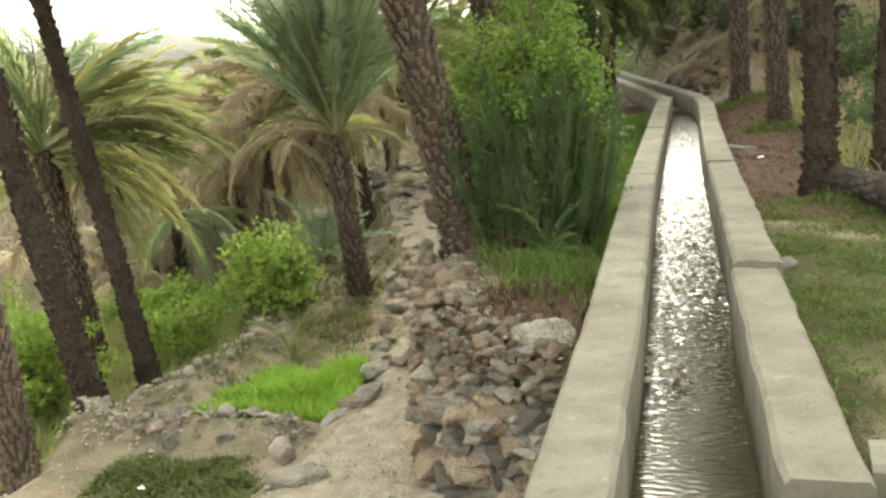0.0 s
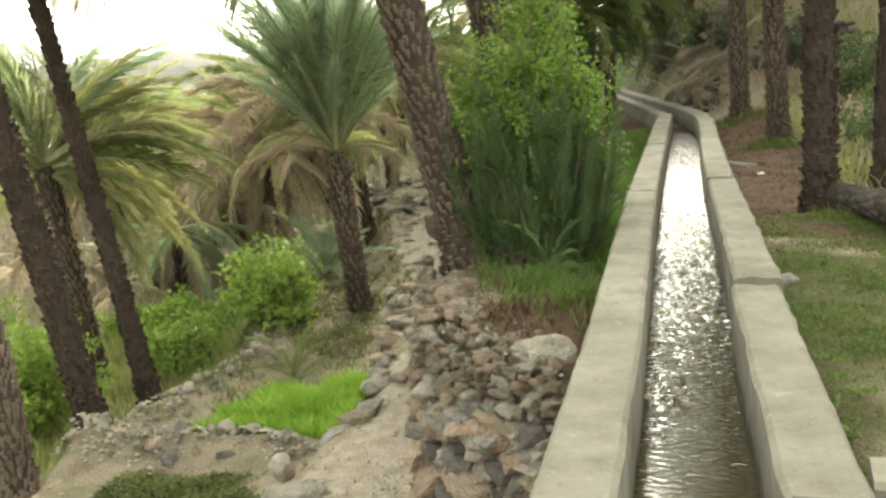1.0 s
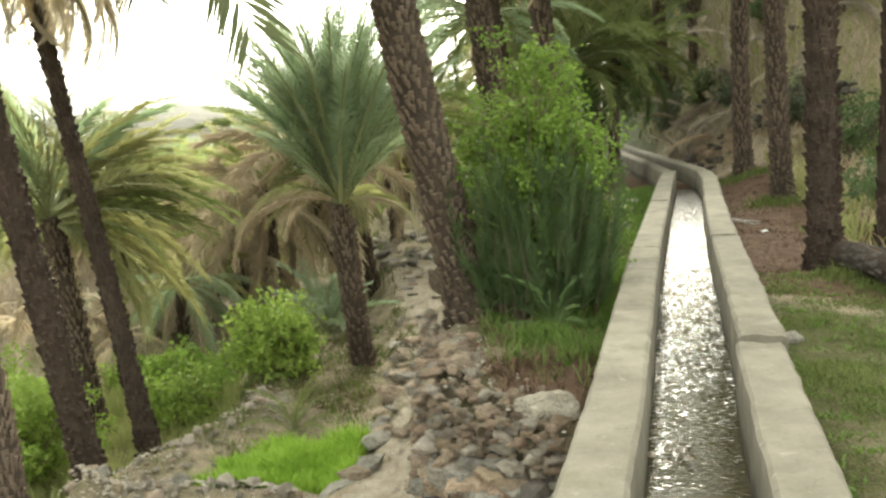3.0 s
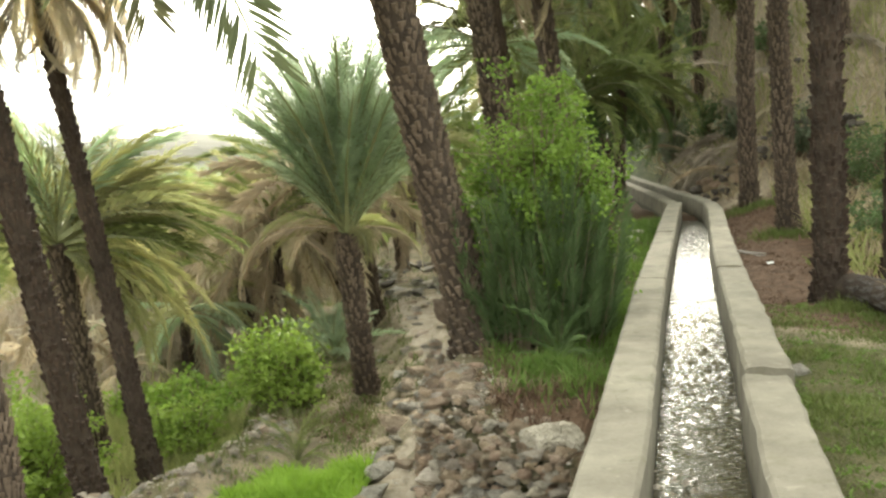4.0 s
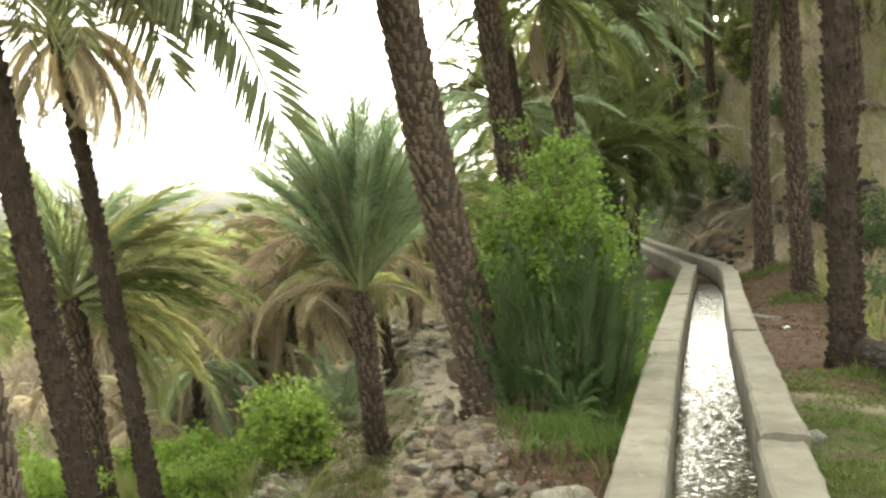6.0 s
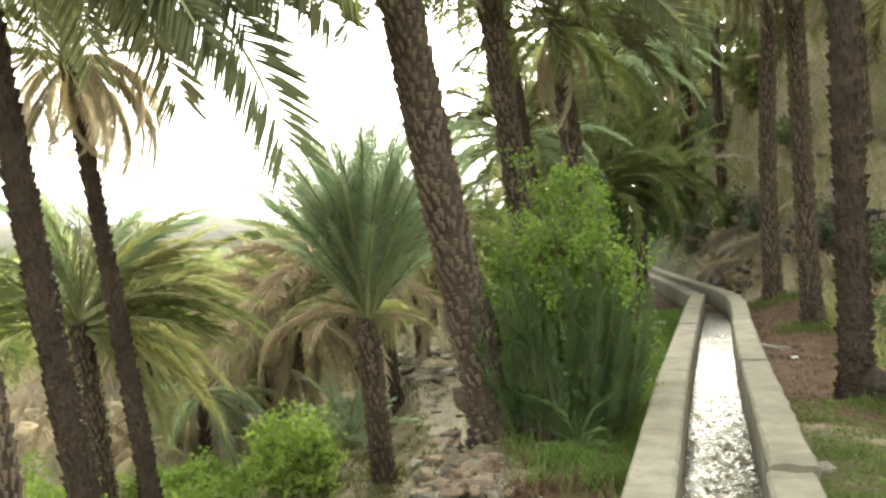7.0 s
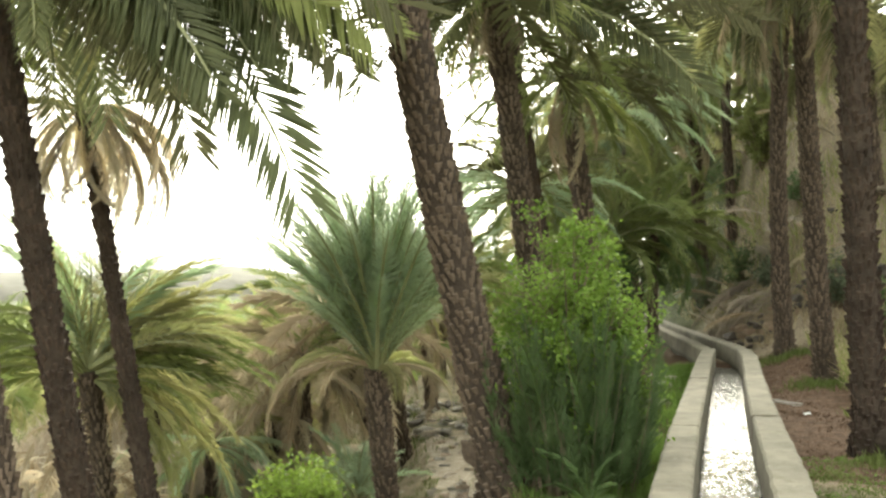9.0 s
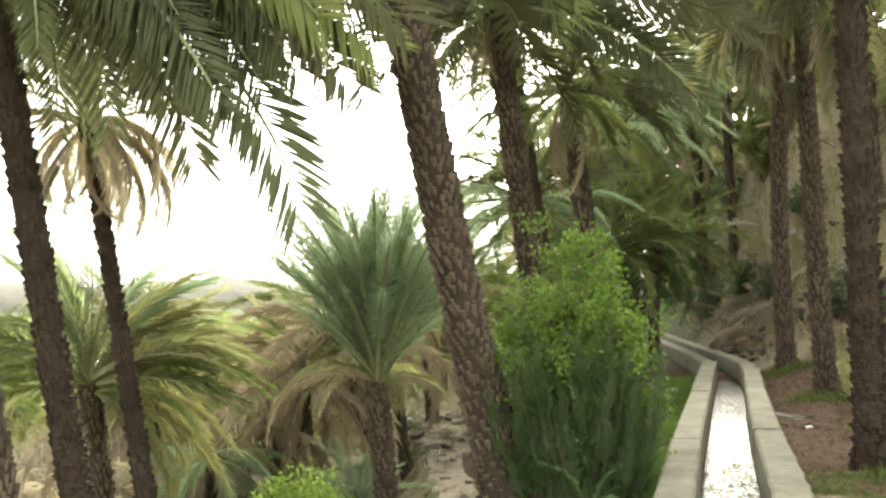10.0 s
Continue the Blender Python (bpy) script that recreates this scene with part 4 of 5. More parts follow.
def shrub(place, radii, height, stems, leaves, leaf, mat, label, seed, name="shrub", low=0.1, upright=0.5):
    """A many-stemmed bush: stems to points in an uneven dome, twigs, and leaves in clumps along them."""
    rnd = random.Random(seed)
    ob = thing(name, place, label, "bush")
    wv, wf, wi = [], [], []
    lv, lf = [], []
    per = max(1, leaves // (stems * 5))
    for i in range(stems):
        a = 2 * math.pi * (i + rnd.random()) / stems
        rr = math.sqrt(rnd.random())
        h = height * (low + (1 - low) * rnd.random() ** 0.6) * (1 - 0.45 * rr * rr) * rnd.uniform(0.8, 1.1)
        tip = Vector((math.cos(a) * radii[0] * rr, math.sin(a) * radii[1] * rr, h))
        foot = Vector((math.cos(a) * 0.08, math.sin(a) * 0.08, -0.05))
        knee = foot.lerp(tip, 0.5) + Vector((0, 0, upright * 0.25 * height * rnd.random()))
        tube(wv, wf, wi, foot, knee, 0.016, 0.01, 0)
        tube(wv, wf, wi, knee, tip, 0.01, 0.004, 0)
        for _ in range(5):
            s = rnd.uniform(0.25, 1.0)
            p = knee.lerp(tip, s) if rnd.random() < 0.75 else foot.lerp(knee, max(0.45, s))
            way = Vector((rnd.gauss(0, 1), rnd.gauss(0, 1), rnd.gauss(0.4 * upright, 0.8))).normalized()
            e = p + way * rnd.uniform(0.12, 0.34) * min(1.6, height)
            tube(wv, wf, wi, p, e, 0.005, 0.002, 0, 3)
            for _ in range(per):
                c = p.lerp(e, rnd.uniform(0.1, 1.1)) + Vector((rnd.gauss(0, 0.05), rnd.gauss(0, 0.05), rnd.gauss(0, 0.05)))
                if c.z < 0.02:
                    continue
                d = Vector((rnd.gauss(0, 1), rnd.gauss(0, 1), rnd.gauss(0.15, 0.7))).normalized()
                w = d.orthogonal().normalized()
                w = (Matrix.Rotation(rnd.uniform(0, 6.28), 3, d) @ w)
                ll, ww = leaf[0] * rnd.uniform(0.7, 1.3), leaf[1] * rnd.uniform(0.7, 1.3)
                v = len(lv)
                lv.extend([c, c + d * ll * 0.45 + w * ww, c + d * ll + Vector((0, 0, -0.2 * ll)), c + d * ll * 0.45 - w * ww])
                lf.extend([(v, v + 1, v + 2), (v, v + 2, v + 3)])
    part("branchwork", mesh_of("branchwork", wv, wf, [M_TWIG], wi), ob)
    part("foliage", mesh_of("foliage", lv, lf, [mat]), ob)
    return ob


def plume_bush(place, radii, height, stems, mat, label, seed):
    """Upright stems set close together, each feathered with fine needles."""
    rnd = random.Random(seed)
    ob = thing("narrow_leaved_bush", place, label, "bush")
    wv, wf, wi, lv, lf = [], [], [], [], []
    for _ in range(stems):
        a, rr = rnd.uniform(0, 6.283), math.sqrt(rnd.random())
        foot = Vector((math.cos(a) * radii[0] * rr, math.sin(a) * radii[1] * rr, -0.03))
        h = height * rnd.uniform(0.4, 1.0) * (1 - 0.3 * rr * rr)
        top = foot + Vector((math.cos(a) * 0.22 * rr * h + rnd.gauss(0, 0.06), math.sin(a) * 0.2 * rr * h + rnd.gauss(0, 0.06), h))
        bow = foot.lerp(top, 0.5) + Vector((rnd.gauss(0, 0.04), rnd.gauss(0, 0.04), 0.03))
        tube(wv, wf, wi, foot, bow, 0.008, 0.006, 0, 4)
        tube(wv, wf, wi, bow, top, 0.006, 0.002, 0, 4)
        axis = (top - foot).normalized()
        for _ in range(int(150 * h)):
            s = rnd.uniform(0.12, 1.0)
            p = bezier(foot, bow * 2 - foot.lerp(top, 0.5), top, s)
            out = Vector((rnd.gauss(0, 1), rnd.gauss(0, 1), 0)).normalized()
            d = (axis * rnd.uniform(0.5, 1.1) + out * rnd.uniform(0.3, 0.8) * (1.1 - 0.6 * s)).normalized()
            w = d.cross(out).normalized() * rnd.uniform(0.0025, 0.005)
            ll = rnd.uniform(0.1, 0.24) * (1.15 - 0.5 * s)
            v = len(lv)
            lv.extend([p - w * 0.4, p + d * ll * 0.5 + w, p + d * ll + Vector((0, 0, -0.12 * ll)), p + d * ll * 0.5 - w])
            lf.extend([(v, v + 1, v + 2), (v, v + 2, v + 3)])
    part("branchwork", mesh_of("branchwork", wv, wf, [M_TWIG], wi), ob)
    part("foliage", mesh_of("foliage", lv, lf, [mat]), ob)
    return ob


def palm_clump(place, crown, label, seed, name="palm_offshoot"):
    ob = thing(name, place, label, "palm shoot")
    add_fronds(ob, Vector((0, 0, 0.05)), crown, random.Random(seed))
    return ob


shrub(on_land(-1.27, 10.15), (0.76, 0.5), 2.95, 110, 25000, (0.06, 0.016), M_BUSH, "tall loose bush with small bright green leaves", 40, "leafy_bush", low=0.22, upright=1.1)
palm_clump(on_land(-1.45, 9.85), [(9, 68, 89, 1.2, 1.8, "plume", "dark"), (5, 50, 70, 0.8, 1.1, "shoot", "dark")], "clump of dark bluish palm shoots under the bush", 41)
palm_clump(on_land(-1.02, 9.8), [(9, 68, 89, 1.1, 1.6, "plume", "dark"), (5, 50, 70, 0.7, 1.0, "shoot", "dark")], "clump of dark bluish palm shoots under the bush", 42)
plume_bush(on_land(-1.28, 9.8), (0.66, 0.36), 1.95, 150, M_SHOOT, "dense dark clump of fine upright plumes beneath the bush", 64)
palm_clump(on_land(-1.0, 9.1), [(13, 35, 85, 0.4, 0.7, "low", "dark")], "small palm shoot with grey-green leaves", 43)
shrub(on_land(-5.0, 12.2), (0.62, 0.6), 1.15, 46, 7000, (0.07, 0.02), M_BUSH_LIGHT, "round citrus bush with bright green leaves", 44, "citrus_bush", low=0.25)
shrub(on_land(-6.2, 11.9), (0.5, 0.5), 0.9, 26, 4200, (0.07, 0.02), M_BUSH_LIGHT, "fresh green weeds below the terrace", 45, "leafy_weeds")
shrub(on_land(-7.0, 9.6), (0.9, 0.9), 1.5, 40, 8000, (0.075, 0.022), M_BUSH_LIGHT, "bushy green growth between the leaning palms", 46, "leafy_weeds")
shrub(on_land(-7.9, 8.8), (0.8, 0.8), 1.3, 36, 6000, (0.075, 0.022), M_BUSH_LIGHT, "bushy green growth between the leaning palms", 47, "leafy_weeds")
shrub(on_land(-8.6, 11.2), (1.2, 1.0), 1.3, 40, 8000, (0.08, 0.022), M_BUSH_LIGHT, "bushy green growth below the terrace", 56, "leafy_weeds")
shrub(on_land(-6.6, 13.4), (0.9, 0.8), 0.8, 26, 2400, (0.09, 0.03), M_BUSH, "green weeds at the foot of the grove", 57, "leafy_weeds")
shrub(on_land(-7.6, 13.6), (0.9, 0.8), 0.7, 24, 2200, (0.09, 0.03), M_BUSH_LIGHT, "green weeds at the foot of the grove", 58, "leafy_weeds")
palm_clump(on_land(-3.9, 9.9), [(12, 35, 85, 0.5, 0.8, "low", "green")], "small palm seedling standing in the grass", 48)
palm_clump(on_land(-5.2, 15.0), [(18, 25, 80, 0.9, 1.4, "up", "blue")], "green palm shoot at the foot of the grove", 49)
shrub(on_land(-1.0, 51.0), (1.7, 1.7), 8.0, 60, 7000, (0.22, 0.07), M_FROND, "dark dense tree beyond the channel", 60, "dark_bush", low=0.1)
shrub(on_land(-5.0, 45.0), (1.9, 1.7), 8.5, 60, 7000, (0.22, 0.07), M_BUSH_DARK, "dark dense tree beyond the channel", 61, "dark_bush", low=0.1)
shrub(on_land(-2.0, 57.0), (2.8, 2.0), 8.5, 60, 7000, (0.26, 0.08), M_BUSH_DARK, "dark dense tree beyond the channel", 62, "dark_bush", low=0.05)
shrub(on_land(-0.1, 41.0), (1.6, 1.2), 3.4, 36, 3600, (0.17, 0.05), M_FROND, "dark green bush at the foot of the slope", 63, "dark_bush", low=0.1)
shrub(on_land(2.1, 35.0), (0.9, 0.9), 3.0, 36, 4500, (0.12, 0.035), M_FROND, "pale green bush on the slope", 51, "scrub_bush", low=0.3)
shrub(on_land(-2.3, 16.5), (0.9, 0.8), 2.6, 34, 3500, (0.12, 0.035), M_BUSH_DARK, "dark green tree behind the bright bush", 52, "dark_bush", low=0.2)
shrub(on_land(4.2, 24.0), (1.4, 1.2), 2.0, 34, 3500, (0.1, 0.025), M_SHOOT, "scrubby bush on the hillside", 53, "scrub_bush")
for x, y, wide, tall, mat, k in ((1.3, 33.0, 0.7, 1.6, M_SHOOT, 161), (2.0, 30.0, 0.6, 1.1, M_BUSH_DARK, 162), (0.3, 37.0, 0.9, 1.8, M_BUSH_DARK, 163), (2.4, 36.0, 0.9, 1.6, M_FROND, 164), (3.0, 31.0, 0.8, 1.3, M_SHOOT, 165), (3.3, 27.0, 0.8, 1.3, M_BUSH_DARK, 166), (1.2, 40.0, 1.0, 2.2, M_SHOOT, 167), (4.4, 20.5, 0.6, 0.8, M_FROND, 168)):
    shrub(on_land(x, y), (wide, wide), tall, 26, 2600, (0.1, 0.026), mat, "scrubby bush growing on the dry slope", k, "scrub_bush", low=0.15)
shrub(on_land(3.6, 17.0), (0.9, 0.9), 1.3, 26, 2500, (0.1, 0.02), M_SHOOT, "scrubby bush on the hillside", 54, "scrub_bush")


def far_grove():
    """Distant tree tops as tufts of narrow leaves."""
    rnd = random.Random(55)
    verts, faces = [], []
    for _ in range(900):
        a, r = radians(rnd.uniform(-52, 4)), 30 * (9 ** rnd.random())
        x, y = math.sin(a) * r, math.cos(a) * r
        if x > -4 - 0.05 * y:
            continue
        z = land(max(-90, x), min(130, y))
        top, wide = rnd.uniform(1.4, 3.6), rnd.uniform(1.2, 2.4)
        for _ in range(90):
            d = Vector((rnd.gauss(0, 1), rnd.gauss(0, 1), rnd.gauss(0.2, 0.7))).normalized()
            c = Vector((x, y, z + top * 0.55)) + Vector((d.x * wide, d.y * wide, d.z * top * 0.5)) * rnd.uniform(0.3, 1.0)
            s = d.orthogonal().normalized() * rnd.uniform(0.05, 0.12)
            v = len(verts)
            verts += [c - s, c + s, c + d * rnd.uniform(0.5, 1.1) + Vector((0, 0, -0.2))]
            faces.append((v, v + 1, v + 2))
    tagged(new("far_grove", mesh_of("far_grove", verts, faces, [M_FROND])), "hazy green tree tops down the valley", "trees", kind="stuff")


far_grove()


# ---------------------------------------------------------------- grass
def grass(name, label, spots, height, mat, seed, wide=0.006, lean=0.5):
    """Blades of two triangles standing on the ground at the given (x, y) spots."""
    rnd = random.Random(seed)
    verts, faces = [], []
    for x, y in spots:
        z = land(x, y) - 0.01
        h = height * rnd.uniform(0.4, 1.2) * (0.85 + 0.5 * noise.noise((x * 1.8, y * 1.8, 21)))
        a = rnd.uniform(0, 6.283)
        dx, dy = math.cos(a), math.sin(a)
        b = rnd.uniform(0.1, lean) * h
        w = wide * rnd.uniform(0.7, 1.4)
        u = rnd.uniform(0, 6.283)
        wx, wy = math.cos(u) * w, math.sin(u) * w
        v = len(verts)
        verts += [(x - wx, y - wy, z), (x + wx, y + wy, z), (x + dx * b * 0.35 + wx * 0.8, y + dy * b * 0.35 + wy * 0.8, z + h * 0.55),
                  (x + dx * b * 0.35 - wx * 0.8, y + dy * b * 0.35 - wy * 0.8, z + h * 0.55), (x + dx * b, y + dy * b, z + h)]
        faces += [(v, v + 1, v + 2, v + 3), (v + 3, v + 2, v + 4)]
    return tagged(new(name, mesh_of(name, verts, faces, [mat])), label, "grass", kind="stuff")


def scatter(n, x0, x1, y0, y1, seed, keep):
    rnd = random.Random(seed)
    out = []
    while len(out) < n:
        x, y = rnd.uniform(x0, x1), rnd.uniform(y0, y1)
        if rnd.random() < keep(x, y):
            out.append((x, y))
    return out


def lush(x, y):
    wob = 0.12 * noise.noise((x * 2, y * 2, 31))
    inner = line([(7.9, -4.1), (8.6, -4.15), (9.4, -3.75)], y) + wob
    return smooth01(inner, inner + 0.15, x) * (1.0 if x < line(PATH_LEFT, y) - 0.2 and y > 7.9 + wob and y < 9.35 + wob * 2 else 0.0)


def patchy(x, y, s=1.2, lo=-0.15, hi=0.25):
    return smooth01(lo, hi, noise.noise((x * s, y * s, 11)))


grass("lush_grass", "bright green young crop growing in the terrace bed", scatter(7000, -4.4, -2.6, 7.8, 9.6, 60, lush), 0.24, M_GRASS_LUSH, 60, 0.011, 1.1)
grass("bank_grass", "short green and straw-coloured turf beside the channel", scatter(36000, 0.78, 4.5, 3.4, 12.0, 61, lambda x, y: 0.1 + patchy(x, y, 1.4)), 0.06, M_GRASS, 61, 0.006, 1.4)
grass("clover_patch", "green clumps of low weeds in the turf", scatter(11000, 0.78, 4.2, 3.4, 12.5, 75, lambda x, y: patchy(x + 7, y, 5.0, 0.0, 0.35)), 0.04, M_GRASS_GREEN, 75, 0.01, 2.2)
grass("weed_grass", "tufts of green grass between the bush and the channel", scatter(5200, -1.9, -0.4, 6.9, 11.5, 62, lambda x, y: smooth01(0.35, 0.8, x - line(BANK, y)) * smooth01(6.9, 8.6, y) * (0.06 + patchy(x, y, 2.6))), 0.22, M_GRASS_GREEN, 62, 0.006, 1.1)
grass("dead_weeds", "dry brown stalks and leaf litter between the bush and the channel", scatter(2600, -1.9, -0.45, 6.6, 11.0, 78, lambda x, y: smooth01(0.2, 0.6, x - line(BANK, y)) * (0.2 + patchy(x + 5, y, 1.7))), 0.14, M_LITTER, 78, 0.006, 1.6)
grass("verge_grass", "green grass along the channel's foot", scatter(4500, -0.95, 0.0, 11.0, 24.0, 63, lambda x, y: (1.0 if x < line([(11, -0.4), (17, -0.26), (24, -0.1)], y) else 0.0) * (0.1 + patchy(x, y, 0.8))), 0.22, M_GRASS_GREEN, 63, 0.008, 0.8)
grass("field_grass", "thin weedy grass over the lower terrace", scatter(14000, -9.0, -2.6, 7.9, 16.0, 64, lambda x, y: (1.0 if x < line(PATH_LEFT, y) - 0.2 else 0.0) * (0.05 + patchy(x, y, 0.9))), 0.1, M_GRASS, 64, 0.006, 0.9)
grass("tall_weeds", "tall straggling weeds below the terrace edge", scatter(11000, -10.0, -4.6, 7.6, 15.0, 65, lambda x, y: (1.0 if x < line(RUBBLE, y) - 0.4 else 0.0) * (0.1 + patchy(x, y, 0.9))), 0.42, M_GRASS_PALE, 65, 0.007, 0.6)
grass("pale_grass", "pale yellow-green grass under the leaning palms", scatter(9000, -8.5, -4.7, 7.6, 13.5, 76, lambda x, y: (1.0 if x < line(RUBBLE, y) - 0.25 else 0.0) * (0.25 + patchy(x + 3, y, 1.3))), 0.26, M_GRASS_PALE, 76, 0.007, 0.8)
grass("herb_patch", "dark green low herbs in the small bed by the path", scatter(17000, -4.4, -2.9, 5.4, 7.3, 69, lambda x, y: (0.3 + patchy(x, y, 1.6, -0.3, 0.1)) * smooth01(1.1, 0.75, math.hypot((x + 3.75) / 0.95, (y - 6.2) / 1.15) + 0.35 * noise.noise((x * 2.2, y * 2.2, 41)))), 0.06, M_HERB, 69, 0.014, 2.0)
def round_foot(places):
    """Keeps what lies close about the given feet."""
    return lambda x, y: max(math.exp(-((x - a) ** 2 + (y - b) ** 2) / r ** 2) for a, b, r in places)


grass("path_grass", "green grass among the stones by the far path", scatter(8000, -7.5, -2.4, 11.5, 24.0, 74, lambda x, y: patchy(x, y, 1.1) * (1.0 if x < line(PATH_LEFT, y) + 0.1 or x > line(BANK, y) - 0.35 else 0.12)), 0.12, M_GRASS, 74, 0.008, 0.9)
grass("foot_grass", "green tufts about the feet of the palms and the log", scatter(2600, 0.9, 3.6, 10.5, 25.0, 72, round_foot([(1.7, 23.6, 0.5), (2.05, 19.2, 0.45), (1.9, 11.6, 0.25), (2.5, 10.6, 0.3), (2.6, 15.5, 0.4)])), 0.18, M_GRASS, 72, 0.008, 0.9)
grass("leaf_litter", "dead leaves strewn under the young palm", scatter(5000, -5.6, -3.0, 10.6, 14.5, 73, lambda x, y: patchy(x, y, 0.9) if x < line(PATH_LEFT, y) - 0.1 else 0.0), 0.05, M_LITTER, 73, 0.009, 3.0)
grass("dry_straw", "dead straw and leaf litter strewn over the soil", scatter(14000, 0.95, 4.6, 10.0, 30.0, 66, lambda x, y: 0.3 + patchy(x, y)), 0.06, M_LITTER, 66, 0.007, 3.0)

M_REED = material("bleached_reed", (0.36, 0.3, 0.22), (0.66, 0.58, 0.46), 1.5, 9, 0.8, 0, translucent=0.35)
grass("dry_reeds", "bleached dry reeds on the bare ground below the grove", scatter(6500, -12.5, -8.4, 10.8, 16.5, 77, lambda x, y: 0.2 + patchy(x, y, 0.7)), 0.55, M_REED, 77, 0.01, 1.2)
grass("hillside_brush", "dry brown brush and stalks covering the hillside", scatter(17000, -1.0, 11.0, 11.0, 46.0, 67, lambda x, y: (0.35 + patchy(x, y, 0.5)) * (1.0 if x > (2.4 if y < 27 else line(CREST, y) + 1.0) else 0.0)), 0.5, M_STRAW, 67, 0.014, 1.6)
grass("hillside_weeds", "pale green weeds among the dry brush", scatter(13000, -1.0, 11.0, 13.0, 46.0, 68, lambda x, y: patchy(x, y, 0.35, -0.3, 0.2) if x > (2.4 if y < 27 else line(CREST, y) + 1.2) else 0.0), 0.5, M_GRASS_PALE, 68, 0.016, 1.0)


# ---------------------------------------------------------------- stones
def rock_mesh(seed, mat, points=17, flat=0.8):
    """A rough block: the hull of points on a bumpy rounded box, its worn faces smooth and its breaks sharp."""
    rnd = random.Random(seed)
    bm = bmesh.new()
    for i in range(points):
        u, a = 1 - 2 * (i + 0.5) / points, i * 2.39996 + rnd.uniform(-0.35, 0.35)
        q = math.sqrt(1 - u * u)
        v = Vector((q * math.cos(a), q * math.sin(a), u))
        m = max(abs(v.x), abs(v.y), abs(v.z)) ** 0.85
        r = (0.5 + 0.2 * noise.noise(v * 1.5 + Vector((seed * 3.7, 0, 0)))) * rnd.uniform(0.8, 1.18) / m
        bm.verts.new((v.x * r, v.y * r, v.z * r * flat))
    res = bmesh.ops.convex_hull(bm, input=bm.verts)
    for g in set(res["geom_interior"]) | set(res["geom_unused"]):
        if isinstance(g, bmesh.types.BMVert) and g.is_valid:
            bm.verts.remove(g)
    me = bpy.data.meshes.new("stone")
    bm.to_mesh(me)
    bm.free()
    me.materials.append(mat)
    me.polygons.foreach_set("use_smooth", [True] * len(me.polygons))
    me.set_sharp_from_angle(angle=radians(14))
    return me


ROCKS = {key: [rock_mesh(s * 13 + len(key), m, 10 + s) for s in range(7)] for key, m in (("grey", M_STONE_GREY), ("tan", M_STONE_TAN), ("dark", M_STONE_DARK), ("pale", M_STONE_PALE), ("rust", M_STONE_RUST))}


def stone(parent, rnd, x, y, z, size, kinds=("grey", "tan"), flat=1.0):
    o = part("stone", ROCKS[rnd.choice(kinds)][rnd.randrange(7)], parent)
    s = Matrix.Diagonal((size * rnd.uniform(0.8, 1.35), size * rnd.uniform(0.75, 1.1), size * rnd.uniform(0.65, 1.0) * flat, 1))
    o.matrix_basis = pose(x, y, z, rnd.uniform(-18, 18), rnd.uniform(-18, 18), rnd.uniform(0, 360)) @ s
    return o


def along(points, s):
    """The place at length s along a line, its heading, and whether the end is passed."""
    for (a, b), (c, d) in zip(points, points[1:]):
        n = math.hypot(c - a, d - b)
        if s <= n:
            return a + (c - a) * s / n, b + (d - b) * s / n, math.atan2(d - b, c - a)
        s -= n
    return None


def build_stone_wall():
    rnd = random.Random(70)
    wall = thing("dry_stone_wall", (0, 0, 0), "rough dry stone retaining wall of tan and grey stones, partly tumbled", "stone wall")
    low_wall = thing("dry_stone_wall", (0, 0, 0), "low rough stone wall of tan stones along the path", "stone wall")
    face = [(-0.6, 5.98), (-1.2, 6.3), (-1.52, 6.6), (-1.7, 7.0), (-1.98, 8.1), (-2.24, 9.4), (-2.4, 10.3)]
    z, row = -1.02, 0
    while z < 0.08:
        size = 0.115 - 0.02 * row / 9
        s = rnd.uniform(0, 0.1)
        while True:
            spot = along(face, s)
            if spot is None:
                break
            x, y, a = spot
            far = smooth01(8.5, 11.5, y)
            if z < 0.1 - 0.25 * far * rnd.random() - 0.1 * rnd.random():
                out = 0.09 * (0.05 - z) + rnd.uniform(-0.05, 0.05)
                near = y < 6.75 and z < -0.35 + 0.15 * rnd.random()
                stone(wall if y < 7.4 else low_wall, rnd, x + math.cos(a + math.pi / 2) * out, y + math.sin(a + math.pi / 2) * out, z + rnd.uniform(-0.02, 0.02), size * rnd.choice((0.5, 0.7, 0.9, 1.15, 1.5)) * rnd.uniform(0.85, 1.15) * (1.9 if near else 1.0), ("grey", "tan", "pale", "dark", "grey", "rust") if near else ("tan", "rust", "pale", "tan", "pale", "rust"), 0.85)
            s += size * rnd.uniform(0.7, 1.0)
        z += size * 0.55
        row += 1
    heap = thing("tumbled_stones", (0, 0, 0), "loose rubble of small tan stones on brown earth", "rubble")
    for _ in range(190):
        y = 6.3 + 2.6 * rnd.random() ** 1.2
        x = line(BANK, y) + abs(rnd.gauss(0.05, 0.24 if y > 7.2 else 0.34))
        if x < -0.62:
            stone(heap, rnd, x, y, land(x, y) + 0.01, rnd.uniform(0.035, 0.09) + 0.1 * rnd.random() ** 6, ("tan", "rust", "pale", "tan", "rust"))


build_stone_wall()


